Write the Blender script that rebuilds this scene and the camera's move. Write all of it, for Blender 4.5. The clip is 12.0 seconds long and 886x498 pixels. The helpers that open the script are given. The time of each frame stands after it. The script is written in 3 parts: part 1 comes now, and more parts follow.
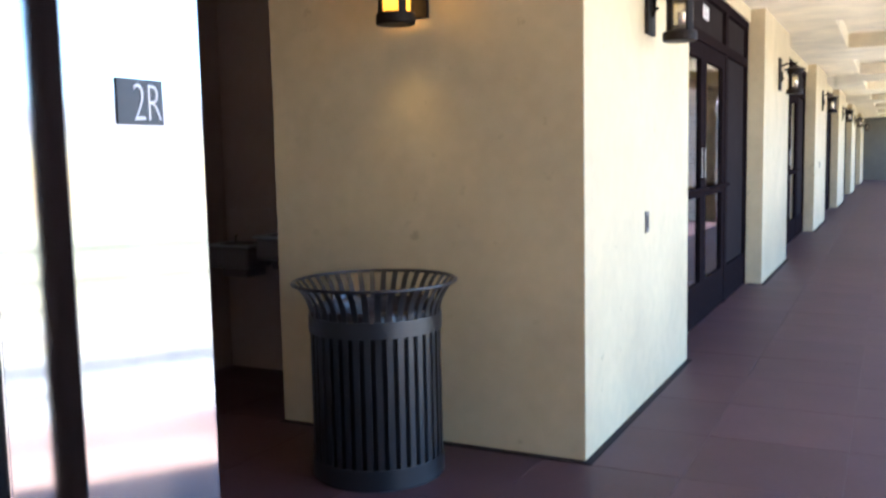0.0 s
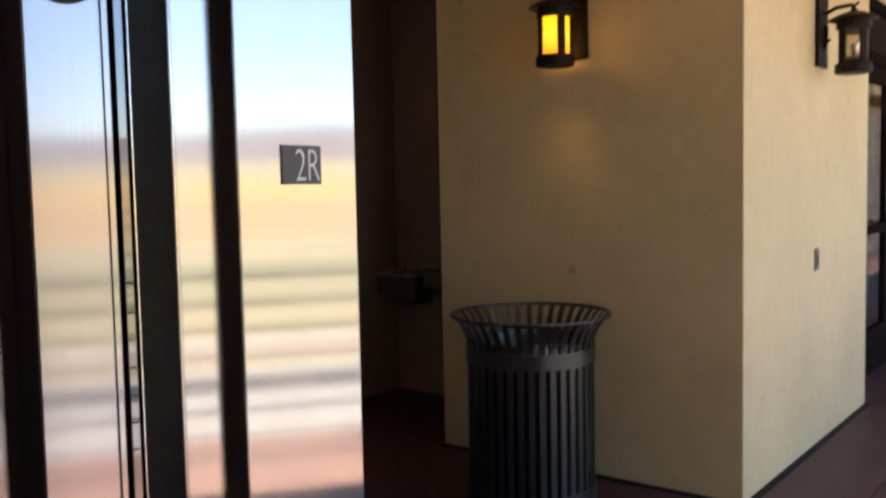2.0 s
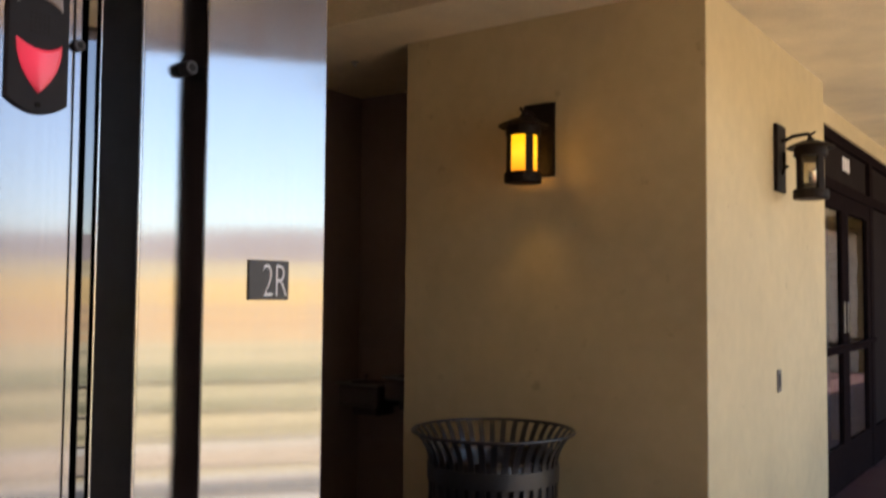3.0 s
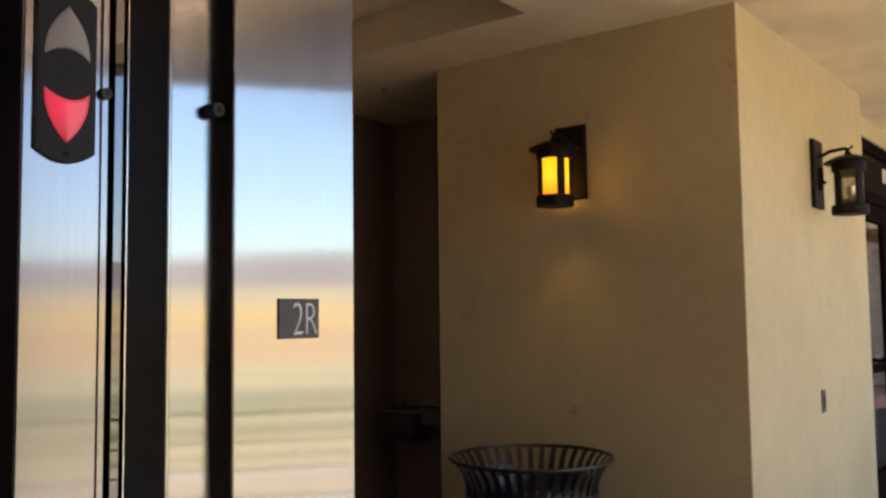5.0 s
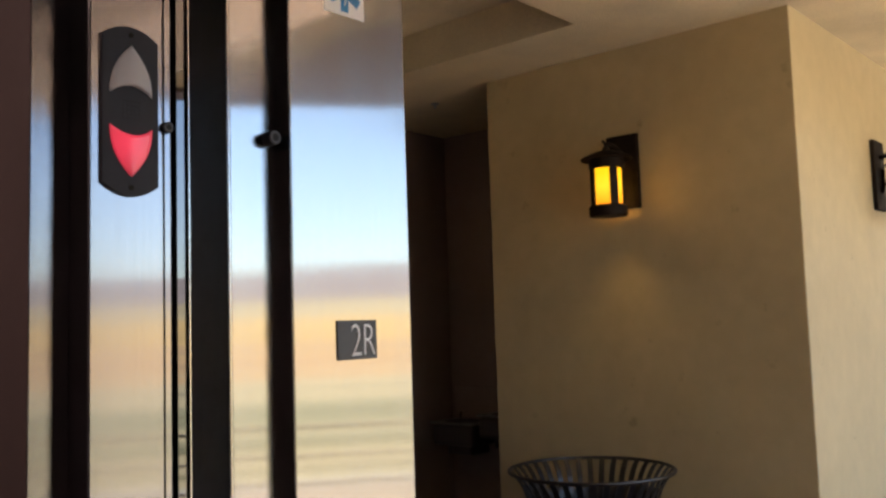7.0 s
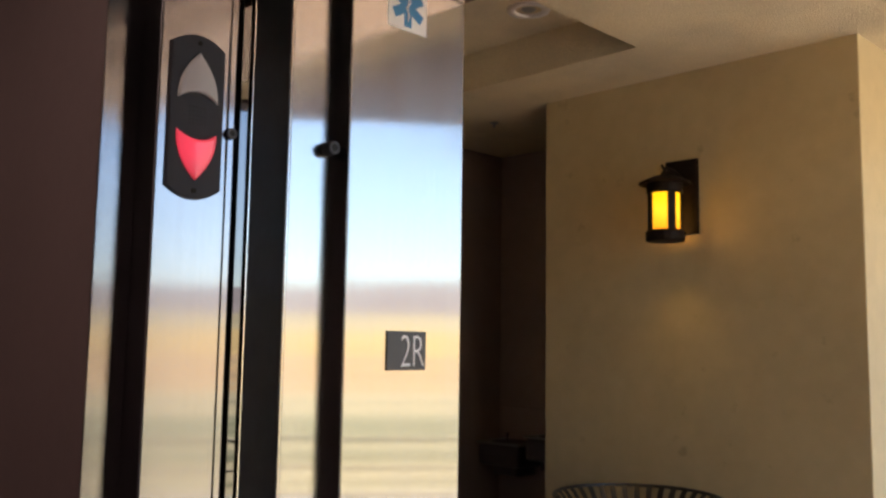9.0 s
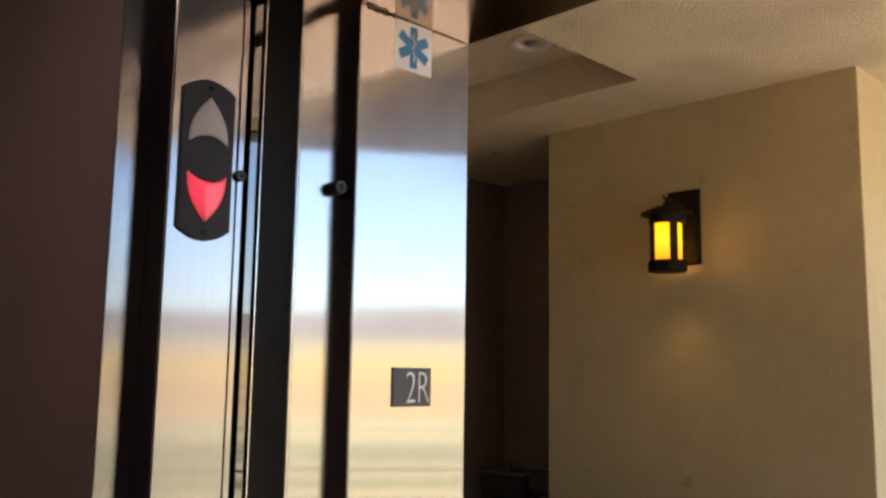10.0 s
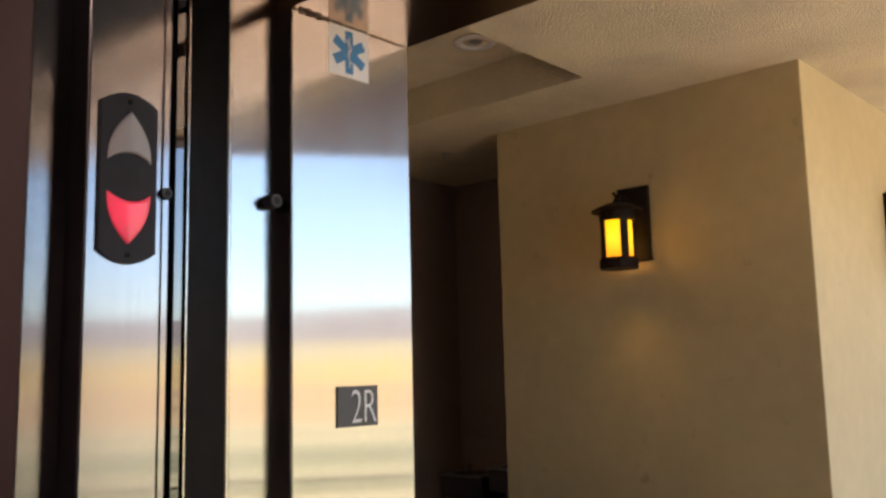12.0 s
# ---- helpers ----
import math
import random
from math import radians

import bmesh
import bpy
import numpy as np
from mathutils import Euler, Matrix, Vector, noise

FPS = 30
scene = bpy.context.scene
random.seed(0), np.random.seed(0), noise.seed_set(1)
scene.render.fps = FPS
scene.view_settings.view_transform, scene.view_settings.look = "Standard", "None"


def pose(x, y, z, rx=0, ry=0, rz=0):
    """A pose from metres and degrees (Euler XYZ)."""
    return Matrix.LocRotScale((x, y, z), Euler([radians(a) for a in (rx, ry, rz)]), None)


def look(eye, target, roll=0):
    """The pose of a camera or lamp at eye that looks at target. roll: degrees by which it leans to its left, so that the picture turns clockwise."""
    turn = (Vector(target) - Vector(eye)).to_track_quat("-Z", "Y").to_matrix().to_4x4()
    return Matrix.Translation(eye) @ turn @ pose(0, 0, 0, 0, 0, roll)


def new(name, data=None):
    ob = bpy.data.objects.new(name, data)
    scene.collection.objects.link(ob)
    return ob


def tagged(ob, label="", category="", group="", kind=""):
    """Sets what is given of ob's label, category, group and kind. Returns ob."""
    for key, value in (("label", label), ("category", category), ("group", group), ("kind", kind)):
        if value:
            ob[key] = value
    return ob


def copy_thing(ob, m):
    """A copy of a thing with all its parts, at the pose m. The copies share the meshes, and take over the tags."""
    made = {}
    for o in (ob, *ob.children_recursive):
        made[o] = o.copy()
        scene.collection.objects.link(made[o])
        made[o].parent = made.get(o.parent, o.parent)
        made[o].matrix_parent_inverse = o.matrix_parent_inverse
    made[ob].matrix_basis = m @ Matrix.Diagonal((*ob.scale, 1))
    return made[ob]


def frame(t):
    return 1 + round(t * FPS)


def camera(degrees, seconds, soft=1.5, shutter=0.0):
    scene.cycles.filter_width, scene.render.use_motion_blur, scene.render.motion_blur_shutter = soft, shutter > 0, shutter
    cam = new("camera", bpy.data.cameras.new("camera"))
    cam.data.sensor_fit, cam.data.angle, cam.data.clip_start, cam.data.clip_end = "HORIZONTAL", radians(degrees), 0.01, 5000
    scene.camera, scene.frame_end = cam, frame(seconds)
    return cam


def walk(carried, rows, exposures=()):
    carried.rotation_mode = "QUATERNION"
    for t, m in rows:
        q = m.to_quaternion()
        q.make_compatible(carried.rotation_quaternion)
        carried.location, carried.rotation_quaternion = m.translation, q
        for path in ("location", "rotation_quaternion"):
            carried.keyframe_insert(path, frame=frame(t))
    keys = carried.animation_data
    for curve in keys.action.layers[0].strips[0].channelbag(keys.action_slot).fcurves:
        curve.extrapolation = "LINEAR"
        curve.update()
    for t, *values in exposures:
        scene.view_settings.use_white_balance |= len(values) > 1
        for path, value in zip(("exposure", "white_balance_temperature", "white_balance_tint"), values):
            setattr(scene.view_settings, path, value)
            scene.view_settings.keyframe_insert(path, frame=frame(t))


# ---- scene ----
cam = camera(52.9, 12.0, soft=2.6, shutter=0.4)
PATH = [
    (0, (1.063, -1.196, 1.338), (0.164, 0.579, 1.137), -1.2),
    (0.5, (1.096, -1.198, 1.323), (0.077, 0.498, 1.032), -2.5),
    (1, (1.218, -1.207, 1.343), (-0.13, 0.245, 1.066), -1.5),
    (1.5, (1.212, -1.245, 1.366), (-0.087, 0.256, 1.121), -2.5),
    (2, (1.207, -1.268, 1.39), (-0.025, 0.302, 1.253), -1.2),
    (2.5, (1.185, -1.26, 1.404), (-0.002, 0.349, 1.408), -0.3),
    (3, (1.182, -1.255, 1.415), (0.017, 0.367, 1.516), 0.5),
    (3.2, (1.183, -1.254, 1.427), (0.012, 0.361, 1.579), 0.1),
    (4.8, (1.185, -1.246, 1.445), (-0.042, 0.326, 1.601), -0.9),
    (5, (1.183, -1.239, 1.441), (-0.044, 0.334, 1.588), -0.7),
    (5.5, (1.186, -1.24, 1.439), (-0.044, 0.33, 1.589), -0.6),
    (6, (1.187, -1.239, 1.437), (-0.045, 0.329, 1.579), -0.7),
    (6.5, (1.188, -1.248, 1.452), (-0.064, 0.303, 1.626), -1.4),
    (7, (1.191, -1.252, 1.458), (-0.126, 0.243, 1.629), -1.8),
    (7.2, (1.18, -1.26, 1.439), (-0.129, 0.24, 1.629), -2.1),
    (8.8, (1.197, -1.261, 1.446), (-0.2, 0.154, 1.661), 0.6),
    (9, (1.199, -1.256, 1.448), (-0.204, 0.153, 1.663), 0.9),
    (9.5, (1.211, -1.267, 1.458), (-0.249, 0.079, 1.7), 0.7),
    (10, (1.213, -1.277, 1.467), (-0.19, 0.123, 1.739), 0.9),
    (10.5, (1.21, -1.272, 1.466), (-0.164, 0.165, 1.683), 0.3),
    (11, (1.195, -1.27, 1.475), (-0.143, 0.202, 1.686), 0.0),
    (11.5, (1.193, -1.264, 1.478), (-0.158, 0.193, 1.701), -0.2),
    (12, (1.19, -1.223, 1.498), (-0.14, 0.247, 1.766), -1.3),
]
walk(cam, [(t, look(eye, target, roll)) for t, eye, target, roll in PATH],
     exposures=[(0, 2.96, 5050, 9), (0.25, 2.62, 5200, 9.5), (0.5, 1.9, 5400, 10), (1.0, 1.98, 5900, 11), (1.5, 2.05, 6100, 15), (2.5, 1.72, 6850, 15), (5.5, 1.57, 6700, 11), (9.5, 1.86, 6800, 11), (12, 1.82, 6800, 11)])

# ---- world, sun, exposure ----
world = bpy.data.worlds.new("sky")
scene.world = world
world.use_nodes = True
wn = world.node_tree
sky = wn.nodes.new("ShaderNodeTexSky")
sky.sky_type = "NISHITA"
sky.sun_disc = False
sky.sun_elevation = radians(68)
sky.sun_rotation = radians(75)
sky.air_density, sky.dust_density, sky.ozone_density = 1.0, 0.5, 3.0
wn.nodes["Background"].inputs["Strength"].default_value = 0.15
wn.links.new(sky.outputs["Color"], wn.nodes["Background"].inputs["Color"])
sun = new("sun", bpy.data.lights.new("sun", "SUN"))
sun.data.energy, sun.data.angle, sun.data.color = 4.4, radians(0.53), (1.0, 0.94, 0.85)
sun.matrix_world = look((22, 8, 60), (0, 0, 0))


# ---- materials ----
def mat(name, base, rough=0.6, metal=0.0, var=0.15, scale=4.0, fine=60.0, bump=0.0, bump_scale=200.0, stretch=(1, 1, 1), aniso=0.0, spec=0.5, second=None, depth=0.004, specks=0.0):
    """Base colour with a broad and a fine variation, and a fine relief."""
    m = bpy.data.materials.new(name)
    m.use_nodes = True
    t = m.node_tree
    n, l = t.nodes, t.links
    p = n["Principled BSDF"]
    p.inputs["Roughness"].default_value, p.inputs["Metallic"].default_value = rough, metal
    p.inputs["Specular IOR Level"].default_value = spec
    co = n.new("ShaderNodeTexCoord")
    mp = n.new("ShaderNodeMapping")
    mp.inputs["Scale"].default_value = stretch
    l.new(co.outputs["Object"], mp.inputs["Vector"])
    a = n.new("ShaderNodeTexNoise")
    a.inputs["Scale"].default_value, a.inputs["Detail"].default_value = scale, 5
    b = n.new("ShaderNodeTexNoise")
    b.inputs["Scale"].default_value, b.inputs["Detail"].default_value = fine, 3
    for x in (a, b):
        l.new(mp.outputs["Vector"], x.inputs["Vector"])
    mx = n.new("ShaderNodeMix")
    mx.data_type = "FLOAT"
    mx.inputs[0].default_value = 0.3
    l.new(a.outputs["Fac"], mx.inputs[2])
    l.new(b.outputs["Fac"], mx.inputs[3])
    r = n.new("ShaderNodeValToRGB")
    lo = [c * (1 - var) for c in base]
    hi = second or [min(1, c * (1 + var)) for c in base]
    r.color_ramp.elements[0].position, r.color_ramp.elements[1].position = 0.32, 0.68
    r.color_ramp.elements[0].color, r.color_ramp.elements[1].color = (*lo, 1), (*hi, 1)
    l.new(mx.outputs[0], r.inputs["Fac"])
    l.new(r.outputs["Color"], p.inputs["Base Color"])
    if specks:
        e = n.new("ShaderNodeTexNoise")
        e.inputs["Scale"].default_value, e.inputs["Detail"].default_value = 9.0, 6
        f = n.new("ShaderNodeTexNoise")
        f.inputs["Scale"].default_value, f.inputs["Detail"].default_value = 1.1, 3
        for x in (e, f):
            l.new(co.outputs["Object"], x.inputs["Vector"])
        er = n.new("ShaderNodeMapRange")
        er.inputs["From Min"].default_value, er.inputs["From Max"].default_value = 0.66, 0.76
        er.inputs["To Min"].default_value, er.inputs["To Max"].default_value = 1.0, 1.0 - specks
        l.new(e.outputs["Fac"], er.inputs["Value"])
        fr = n.new("ShaderNodeMapRange")
        fr.inputs["From Min"].default_value, fr.inputs["From Max"].default_value = 0.45, 0.72
        fr.inputs["To Min"].default_value, fr.inputs["To Max"].default_value = 1.0, 1.0 - 0.6 * specks
        l.new(f.outputs["Fac"], fr.inputs["Value"])
        mu = n.new("ShaderNodeMath")
        mu.operation = "MULTIPLY"
        l.new(er.outputs[0], mu.inputs[0])
        l.new(fr.outputs[0], mu.inputs[1])
        hs = n.new("ShaderNodeHueSaturation")
        l.new(r.outputs["Color"], hs.inputs["Color"])
        l.new(mu.outputs[0], hs.inputs["Value"])
        l.new(hs.outputs["Color"], p.inputs["Base Color"])
    if aniso:
        p.inputs["Anisotropic"].default_value = aniso
        tg = n.new("ShaderNodeTangent")
        tg.direction_type, tg.axis = "RADIAL", "Z"
        l.new(tg.outputs["Tangent"], p.inputs["Tangent"])
    if bump:
        c = n.new("ShaderNodeTexNoise")
        c.inputs["Scale"].default_value, c.inputs["Detail"].default_value = bump_scale, 4
        l.new(mp.outputs["Vector"], c.inputs["Vector"])
        bp = n.new("ShaderNodeBump")
        bp.inputs["Strength"].default_value, bp.inputs["Distance"].default_value = bump, depth
        l.new(c.outputs["Fac"], bp.inputs["Height"])
        l.new(bp.outputs["Normal"], p.inputs["Normal"])
    return m


def glow(name, colour, strength):
    m = bpy.data.materials.new(name)
    m.use_nodes = True
    p = m.node_tree.nodes["Principled BSDF"]
    p.inputs["Base Color"].default_value = (*[min(1, c) for c in colour], 1)
    p.inputs["Emission Color"].default_value = (*colour, 1)
    p.inputs["Emission Strength"].default_value = strength
    p.inputs["Roughness"].default_value = 0.4
    return m


def glass(name, colour, rough=0.0):
    m = bpy.data.materials.new(name)
    m.use_nodes = True
    p = m.node_tree.nodes["Principled BSDF"]
    p.inputs["Base Color"].default_value = (*colour, 1)
    p.inputs["Transmission Weight"].default_value = 1.0
    p.inputs["Roughness"].default_value = rough
    p.inputs["IOR"].default_value = 1.45
    return m


PLASTER = mat("tan_plaster", (0.553, 0.444, 0.248), 0.6, var=0.13, scale=2.2, fine=11, bump=0.10, bump_scale=25, specks=0.27)
CEILING = mat("cream_sand_plaster", (0.77, 0.66, 0.435), 0.85, var=0.17, scale=2.4, fine=95, bump=1.0, bump_scale=100, depth=0.012)
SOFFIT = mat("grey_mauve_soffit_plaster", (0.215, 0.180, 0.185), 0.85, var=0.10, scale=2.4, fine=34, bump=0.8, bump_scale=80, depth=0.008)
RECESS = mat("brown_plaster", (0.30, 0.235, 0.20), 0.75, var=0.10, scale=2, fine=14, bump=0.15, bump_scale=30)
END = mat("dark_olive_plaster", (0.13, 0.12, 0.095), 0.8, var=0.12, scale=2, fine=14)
BEAM = mat("dark_brown_plaster", (0.36, 0.275, 0.215), 0.75, var=0.10, scale=2, fine=14, bump=0.15, bump_scale=30)
STEEL = mat("brushed_stainless", (0.405, 0.393, 0.387), 0.085, 1.0, var=0.02, scale=2, fine=60, stretch=(60, 60, 0.6), aniso=0.8)


def brushed(m, amount):
    """Upright brush grain: the normal wavers sideways along very fine upright scratches."""
    t = m.node_tree
    n, l = t.nodes, t.links
    co = n.new("ShaderNodeTexCoord")
    mp = n.new("ShaderNodeMapping")
    mp.inputs["Scale"].default_value = (30000, 30000, 3)
    l.new(co.outputs["Object"], mp.inputs["Vector"])
    tx = n.new("ShaderNodeTexNoise")
    tx.inputs["Scale"].default_value, tx.inputs["Detail"].default_value = 1.0, 2
    l.new(mp.outputs["Vector"], tx.inputs["Vector"])
    off = n.new("ShaderNodeMath")
    off.operation = "SUBTRACT"
    off.inputs[1].default_value = 0.5
    l.new(tx.outputs["Fac"], off.inputs[0])
    k = n.new("ShaderNodeMath")
    k.operation = "MULTIPLY"
    k.inputs[1].default_value = amount
    l.new(off.outputs[0], k.inputs[0])
    g = n.new("ShaderNodeNewGeometry")
    cr = n.new("ShaderNodeVectorMath")
    cr.operation = "CROSS_PRODUCT"
    cr.inputs[1].default_value = (0, 0, 1)
    l.new(g.outputs["Normal"], cr.inputs[0])
    sc = n.new("ShaderNodeVectorMath")
    sc.operation = "SCALE"
    l.new(cr.outputs[0], sc.inputs[0])
    l.new(k.outputs[0], sc.inputs["Scale"])
    ad = n.new("ShaderNodeVectorMath")
    l.new(g.outputs["Normal"], ad.inputs[0])
    l.new(sc.outputs[0], ad.inputs[1])
    nm = n.new("ShaderNodeVectorMath")
    nm.operation = "NORMALIZE"
    l.new(ad.outputs[0], nm.inputs[0])
    l.new(nm.outputs[0], n["Principled BSDF"].inputs["Normal"])


def hazed(m, rough, least, most):
    """A film of wiped finger grease: a second, duller gloss that comes and goes in upright smears."""
    t = m.node_tree
    n, l = t.nodes, t.links
    co = n.new("ShaderNodeTexCoord")
    mp = n.new("ShaderNodeMapping")
    mp.inputs["Scale"].default_value = (9, 9, 1.8)
    l.new(co.outputs["Object"], mp.inputs["Vector"])
    tx = n.new("ShaderNodeTexNoise")
    tx.inputs["Scale"].default_value, tx.inputs["Detail"].default_value = 1.0, 1.5
    l.new(mp.outputs["Vector"], tx.inputs["Vector"])
    mr = n.new("ShaderNodeMapRange")
    mr.inputs["From Min"].default_value, mr.inputs["From Max"].default_value = 0.38, 0.66
    mr.inputs["To Min"].default_value, mr.inputs["To Max"].default_value = least, most
    l.new(tx.outputs["Fac"], mr.inputs["Value"])
    gl = n.new("ShaderNodeBsdfGlossy")
    gl.inputs["Roughness"].default_value = rough
    p = n["Principled BSDF"]
    l.new(p.inputs["Base Color"].links[0].from_socket, gl.inputs["Color"])
    mx = n.new("ShaderNodeMixShader")
    l.new(mr.outputs[0], mx.inputs[0])
    l.new(p.outputs[0], mx.inputs[1])
    l.new(gl.outputs[0], mx.inputs[2])
    l.new(mx.outputs[0], n["Material Output"].inputs["Surface"])


brushed(STEEL, 0.45)
hazed(STEEL, 0.26, 0.10, 0.33)
STEEL_DULL = mat("handled_stainless", (0.305, 0.293, 0.305), 0.10, 1.0, var=0.04, scale=2, fine=60, stretch=(60, 60, 0.6), aniso=0.8)
brushed(STEEL_DULL, 0.45)
hazed(STEEL_DULL, 0.26, 0.10, 0.30)
CHROME = mat("dark_polished_chrome", (0.165, 0.165, 0.17), 0.03, 1.0, var=0.1, scale=12, stretch=(1, 1, 0.3), bump=0.10, bump_scale=9, depth=0.002)
STEEL_WARM = mat("satin_bronze_steel", (0.545, 0.388, 0.268), 0.22, 1.0, var=0.08, scale=6)
SCUFF = mat("brown_scuffed_edge", (0.10, 0.055, 0.035), 0.7, var=0.35, scale=90)
STEEL_EDGE = mat("polished_stainless_edge", (0.72, 0.70, 0.68), 0.15, 1.0, var=0.03)
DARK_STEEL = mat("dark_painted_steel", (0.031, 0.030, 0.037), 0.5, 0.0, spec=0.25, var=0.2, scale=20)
CAB = mat("brown_laminate_panel", (0.080, 0.053, 0.052), 0.42, var=0.16, scale=2.2, fine=40, bump=0.05, bump_scale=120)
CAB_DARK = mat("dark_cab_lining", (0.205, 0.178, 0.190), 0.5, var=0.12, scale=3)
BRONZE = mat("oil_rubbed_bronze", (0.0175, 0.0125, 0.0100), 0.5, 0.0, spec=0.08, var=0.3, scale=30, bump=0.15, bump_scale=60)
CAN = mat("charcoal_powder_coat", (0.0092, 0.0088, 0.0098), 0.37, 0.0, spec=0.7, var=0.12, scale=30, bump=0.06, bump_scale=400)
BAG = mat("grey_bag_film", (0.045, 0.045, 0.050), 0.22, spec=0.6, var=0.3, scale=25, bump=0.6, bump_scale=22, depth=0.012)
LINER = mat("black_plastic_liner", (0.015, 0.015, 0.016), 0.5, spec=0.25, var=0.15)
TILE = mat("red_brown_tile", (0.060, 0.030, 0.032), 0.50, spec=0.22, var=0.2, scale=2.2, fine=30, bump=0.08, bump_scale=60)
tn = TILE.node_tree
info = tn.nodes.new("ShaderNodeObjectInfo")
geo = tn.nodes.new("ShaderNodeNewGeometry")
add = tn.nodes.new("ShaderNodeMath")
add.operation = "ADD"
tn.links.new(info.outputs["Random"], add.inputs[0])
tn.links.new(geo.outputs["Random Per Island"], add.inputs[1])
frac = tn.nodes.new("ShaderNodeMath")
frac.operation = "FRACT"
tn.links.new(add.outputs[0], frac.inputs[0])
span = tn.nodes.new("ShaderNodeMapRange")
span.inputs["To Min"].default_value, span.inputs["To Max"].default_value = 0.9, 1.12
tn.links.new(frac.outputs[0], span.inputs["Value"])
hsv = tn.nodes.new("ShaderNodeHueSaturation")
ramp = [n for n in tn.nodes if n.type == "VALTORGB"][0]
tn.links.new(ramp.outputs["Color"], hsv.inputs["Color"])
tn.links.new(span.outputs[0], hsv.inputs["Value"])
tn.links.new(hsv.outputs["Color"], tn.nodes["Principled BSDF"].inputs["Base Color"])
SALMON = mat("salmon_paver", (0.41, 0.235, 0.155), 0.55, var=0.14, scale=3, fine=30, bump=0.1, bump_scale=60)
PALE = mat("pale_concrete_kerb", (0.46, 0.42, 0.335), 0.8, var=0.1, scale=1, fine=12)
PINK_SOIL = mat("pinkish_bare_soil", (0.40, 0.31, 0.205), 0.95, var=0.2, scale=0.3, fine=3)
GROUT = mat("dark_grout", (0.050, 0.025, 0.027), 0.6, var=0.15, scale=20)
BASE = mat("dark_wall_base", (0.012, 0.010, 0.011), 0.7, spec=0.12, var=0.2, scale=12)
FRAME = mat("dark_bronze_frame", (0.0135, 0.0092, 0.0092), 0.5, 0.0, spec=0.0, var=0.15, scale=10)
GREY_PLASTIC = mat("charcoal_plastic", (0.025, 0.0235, 0.031), 0.55, spec=0.3, var=0.08, scale=40, bump=0.1, bump_scale=600)
LENS = mat("grey_lens", (0.50, 0.47, 0.48), 0.3, var=0.05)
RED_LENS = glow("red_lit_lens", (0.60, 0.10, 0.14), 0.23)
# the lamp behind the red lens sits low in the arrow's middle: full red there, weaker at the tip and rim
rn = RED_LENS.node_tree
rco = rn.nodes.new("ShaderNodeTexCoord")
rds = rn.nodes.new("ShaderNodeVectorMath")
rds.operation = "DISTANCE"
rds.inputs[1].default_value = (0.0, -0.006, -0.048)
rn.links.new(rco.outputs["Object"], rds.inputs[0])
rmr = rn.nodes.new("ShaderNodeMapRange")
rmr.inputs["From Min"].default_value, rmr.inputs["From Max"].default_value = 0.012, 0.048
rn.links.new(rds.outputs["Value"], rmr.inputs["Value"])
rrp = rn.nodes.new("ShaderNodeValToRGB")
rrp.color_ramp.elements[0].color, rrp.color_ramp.elements[1].color = (1.0, 0.03, 0.09, 1), (0.42, 0.035, 0.05, 1)
rn.links.new(rmr.outputs[0], rrp.inputs["Fac"])
rn.links.new(rrp.outputs["Color"], rn.nodes["Principled BSDF"].inputs["Emission Color"])
rn.nodes["Principled BSDF"].inputs["Roughness"].default_value = 0.3
SIGN = mat("dark_sign_plate", (0.038, 0.034, 0.037), 0.45, var=0.06, scale=60)
WHITE = mat("white_lettering", (0.88, 0.87, 0.87), 0.5, var=0.03)
STICKER = mat("white_vinyl", (0.90, 0.88, 0.86), 0.35, var=0.03)
BLUE = mat("blue_vinyl", (0.03, 0.22, 0.48), 0.35, var=0.05)
RUBBER = mat("black_rubber", (0.024, 0.024, 0.027), 0.6, spec=0.3, var=0.1)
RUBBER_WORN = mat("worn_grey_rubber", (0.10, 0.105, 0.12), 0.6, spec=0.3, var=0.2, scale=80)
METAL_GREY = mat("satin_metal_plate", (0.36, 0.36, 0.35), 0.35, 0.8, var=0.06)
BASIN = mat("dull_dark_steel", (0.085, 0.072, 0.068), 0.45, 0.1, var=0.15, scale=12)
LIGHT_TRIM = mat("white_trim", (0.88, 0.85, 0.80), 0.4, var=0.03)
STONE = mat("stacked_stone", (0.34, 0.29, 0.24), 0.8, var=0.3, scale=5, fine=30, bump=0.5, bump_scale=20)
RAIL = mat("dark_rail_paint", (0.10, 0.085, 0.068), 0.45, var=0.15)
CONCRETE = mat("pale_concrete", (0.52, 0.44, 0.365), 0.8, var=0.1, scale=1, fine=12)
ASPHALT = mat("asphalt", (0.07, 0.068, 0.066), 0.85, var=0.2, scale=0.4, fine=8)
EARTH = mat("dry_tan_earth", (0.40, 0.265, 0.12), 0.95, var=0.3, scale=0.03, fine=0.6)
CREAM_SOIL = mat("pale_cream_soil", (0.43, 0.35, 0.185), 0.95, var=0.2, scale=0.3, fine=3)
OLIVE = mat("olive_scrub", (0.250, 0.234, 0.120), 0.95, var=0.3, scale=0.2, fine=2)
GOLD = mat("golden_dry_field", (0.54, 0.365, 0.13), 0.95, var=0.25, scale=0.02, fine=0.4)
ORANGE = mat("orange_tan_field", (0.46, 0.285, 0.118), 0.95, var=0.25, scale=0.03, fine=0.5)
YELLOW = mat("yellow_far_slope", (0.46, 0.375, 0.20), 0.95, var=0.2, scale=0.01, fine=0.1)
GRASS = mat("dry_grass", (0.16, 0.145, 0.06), 0.95, var=0.3, scale=0.2, fine=3)
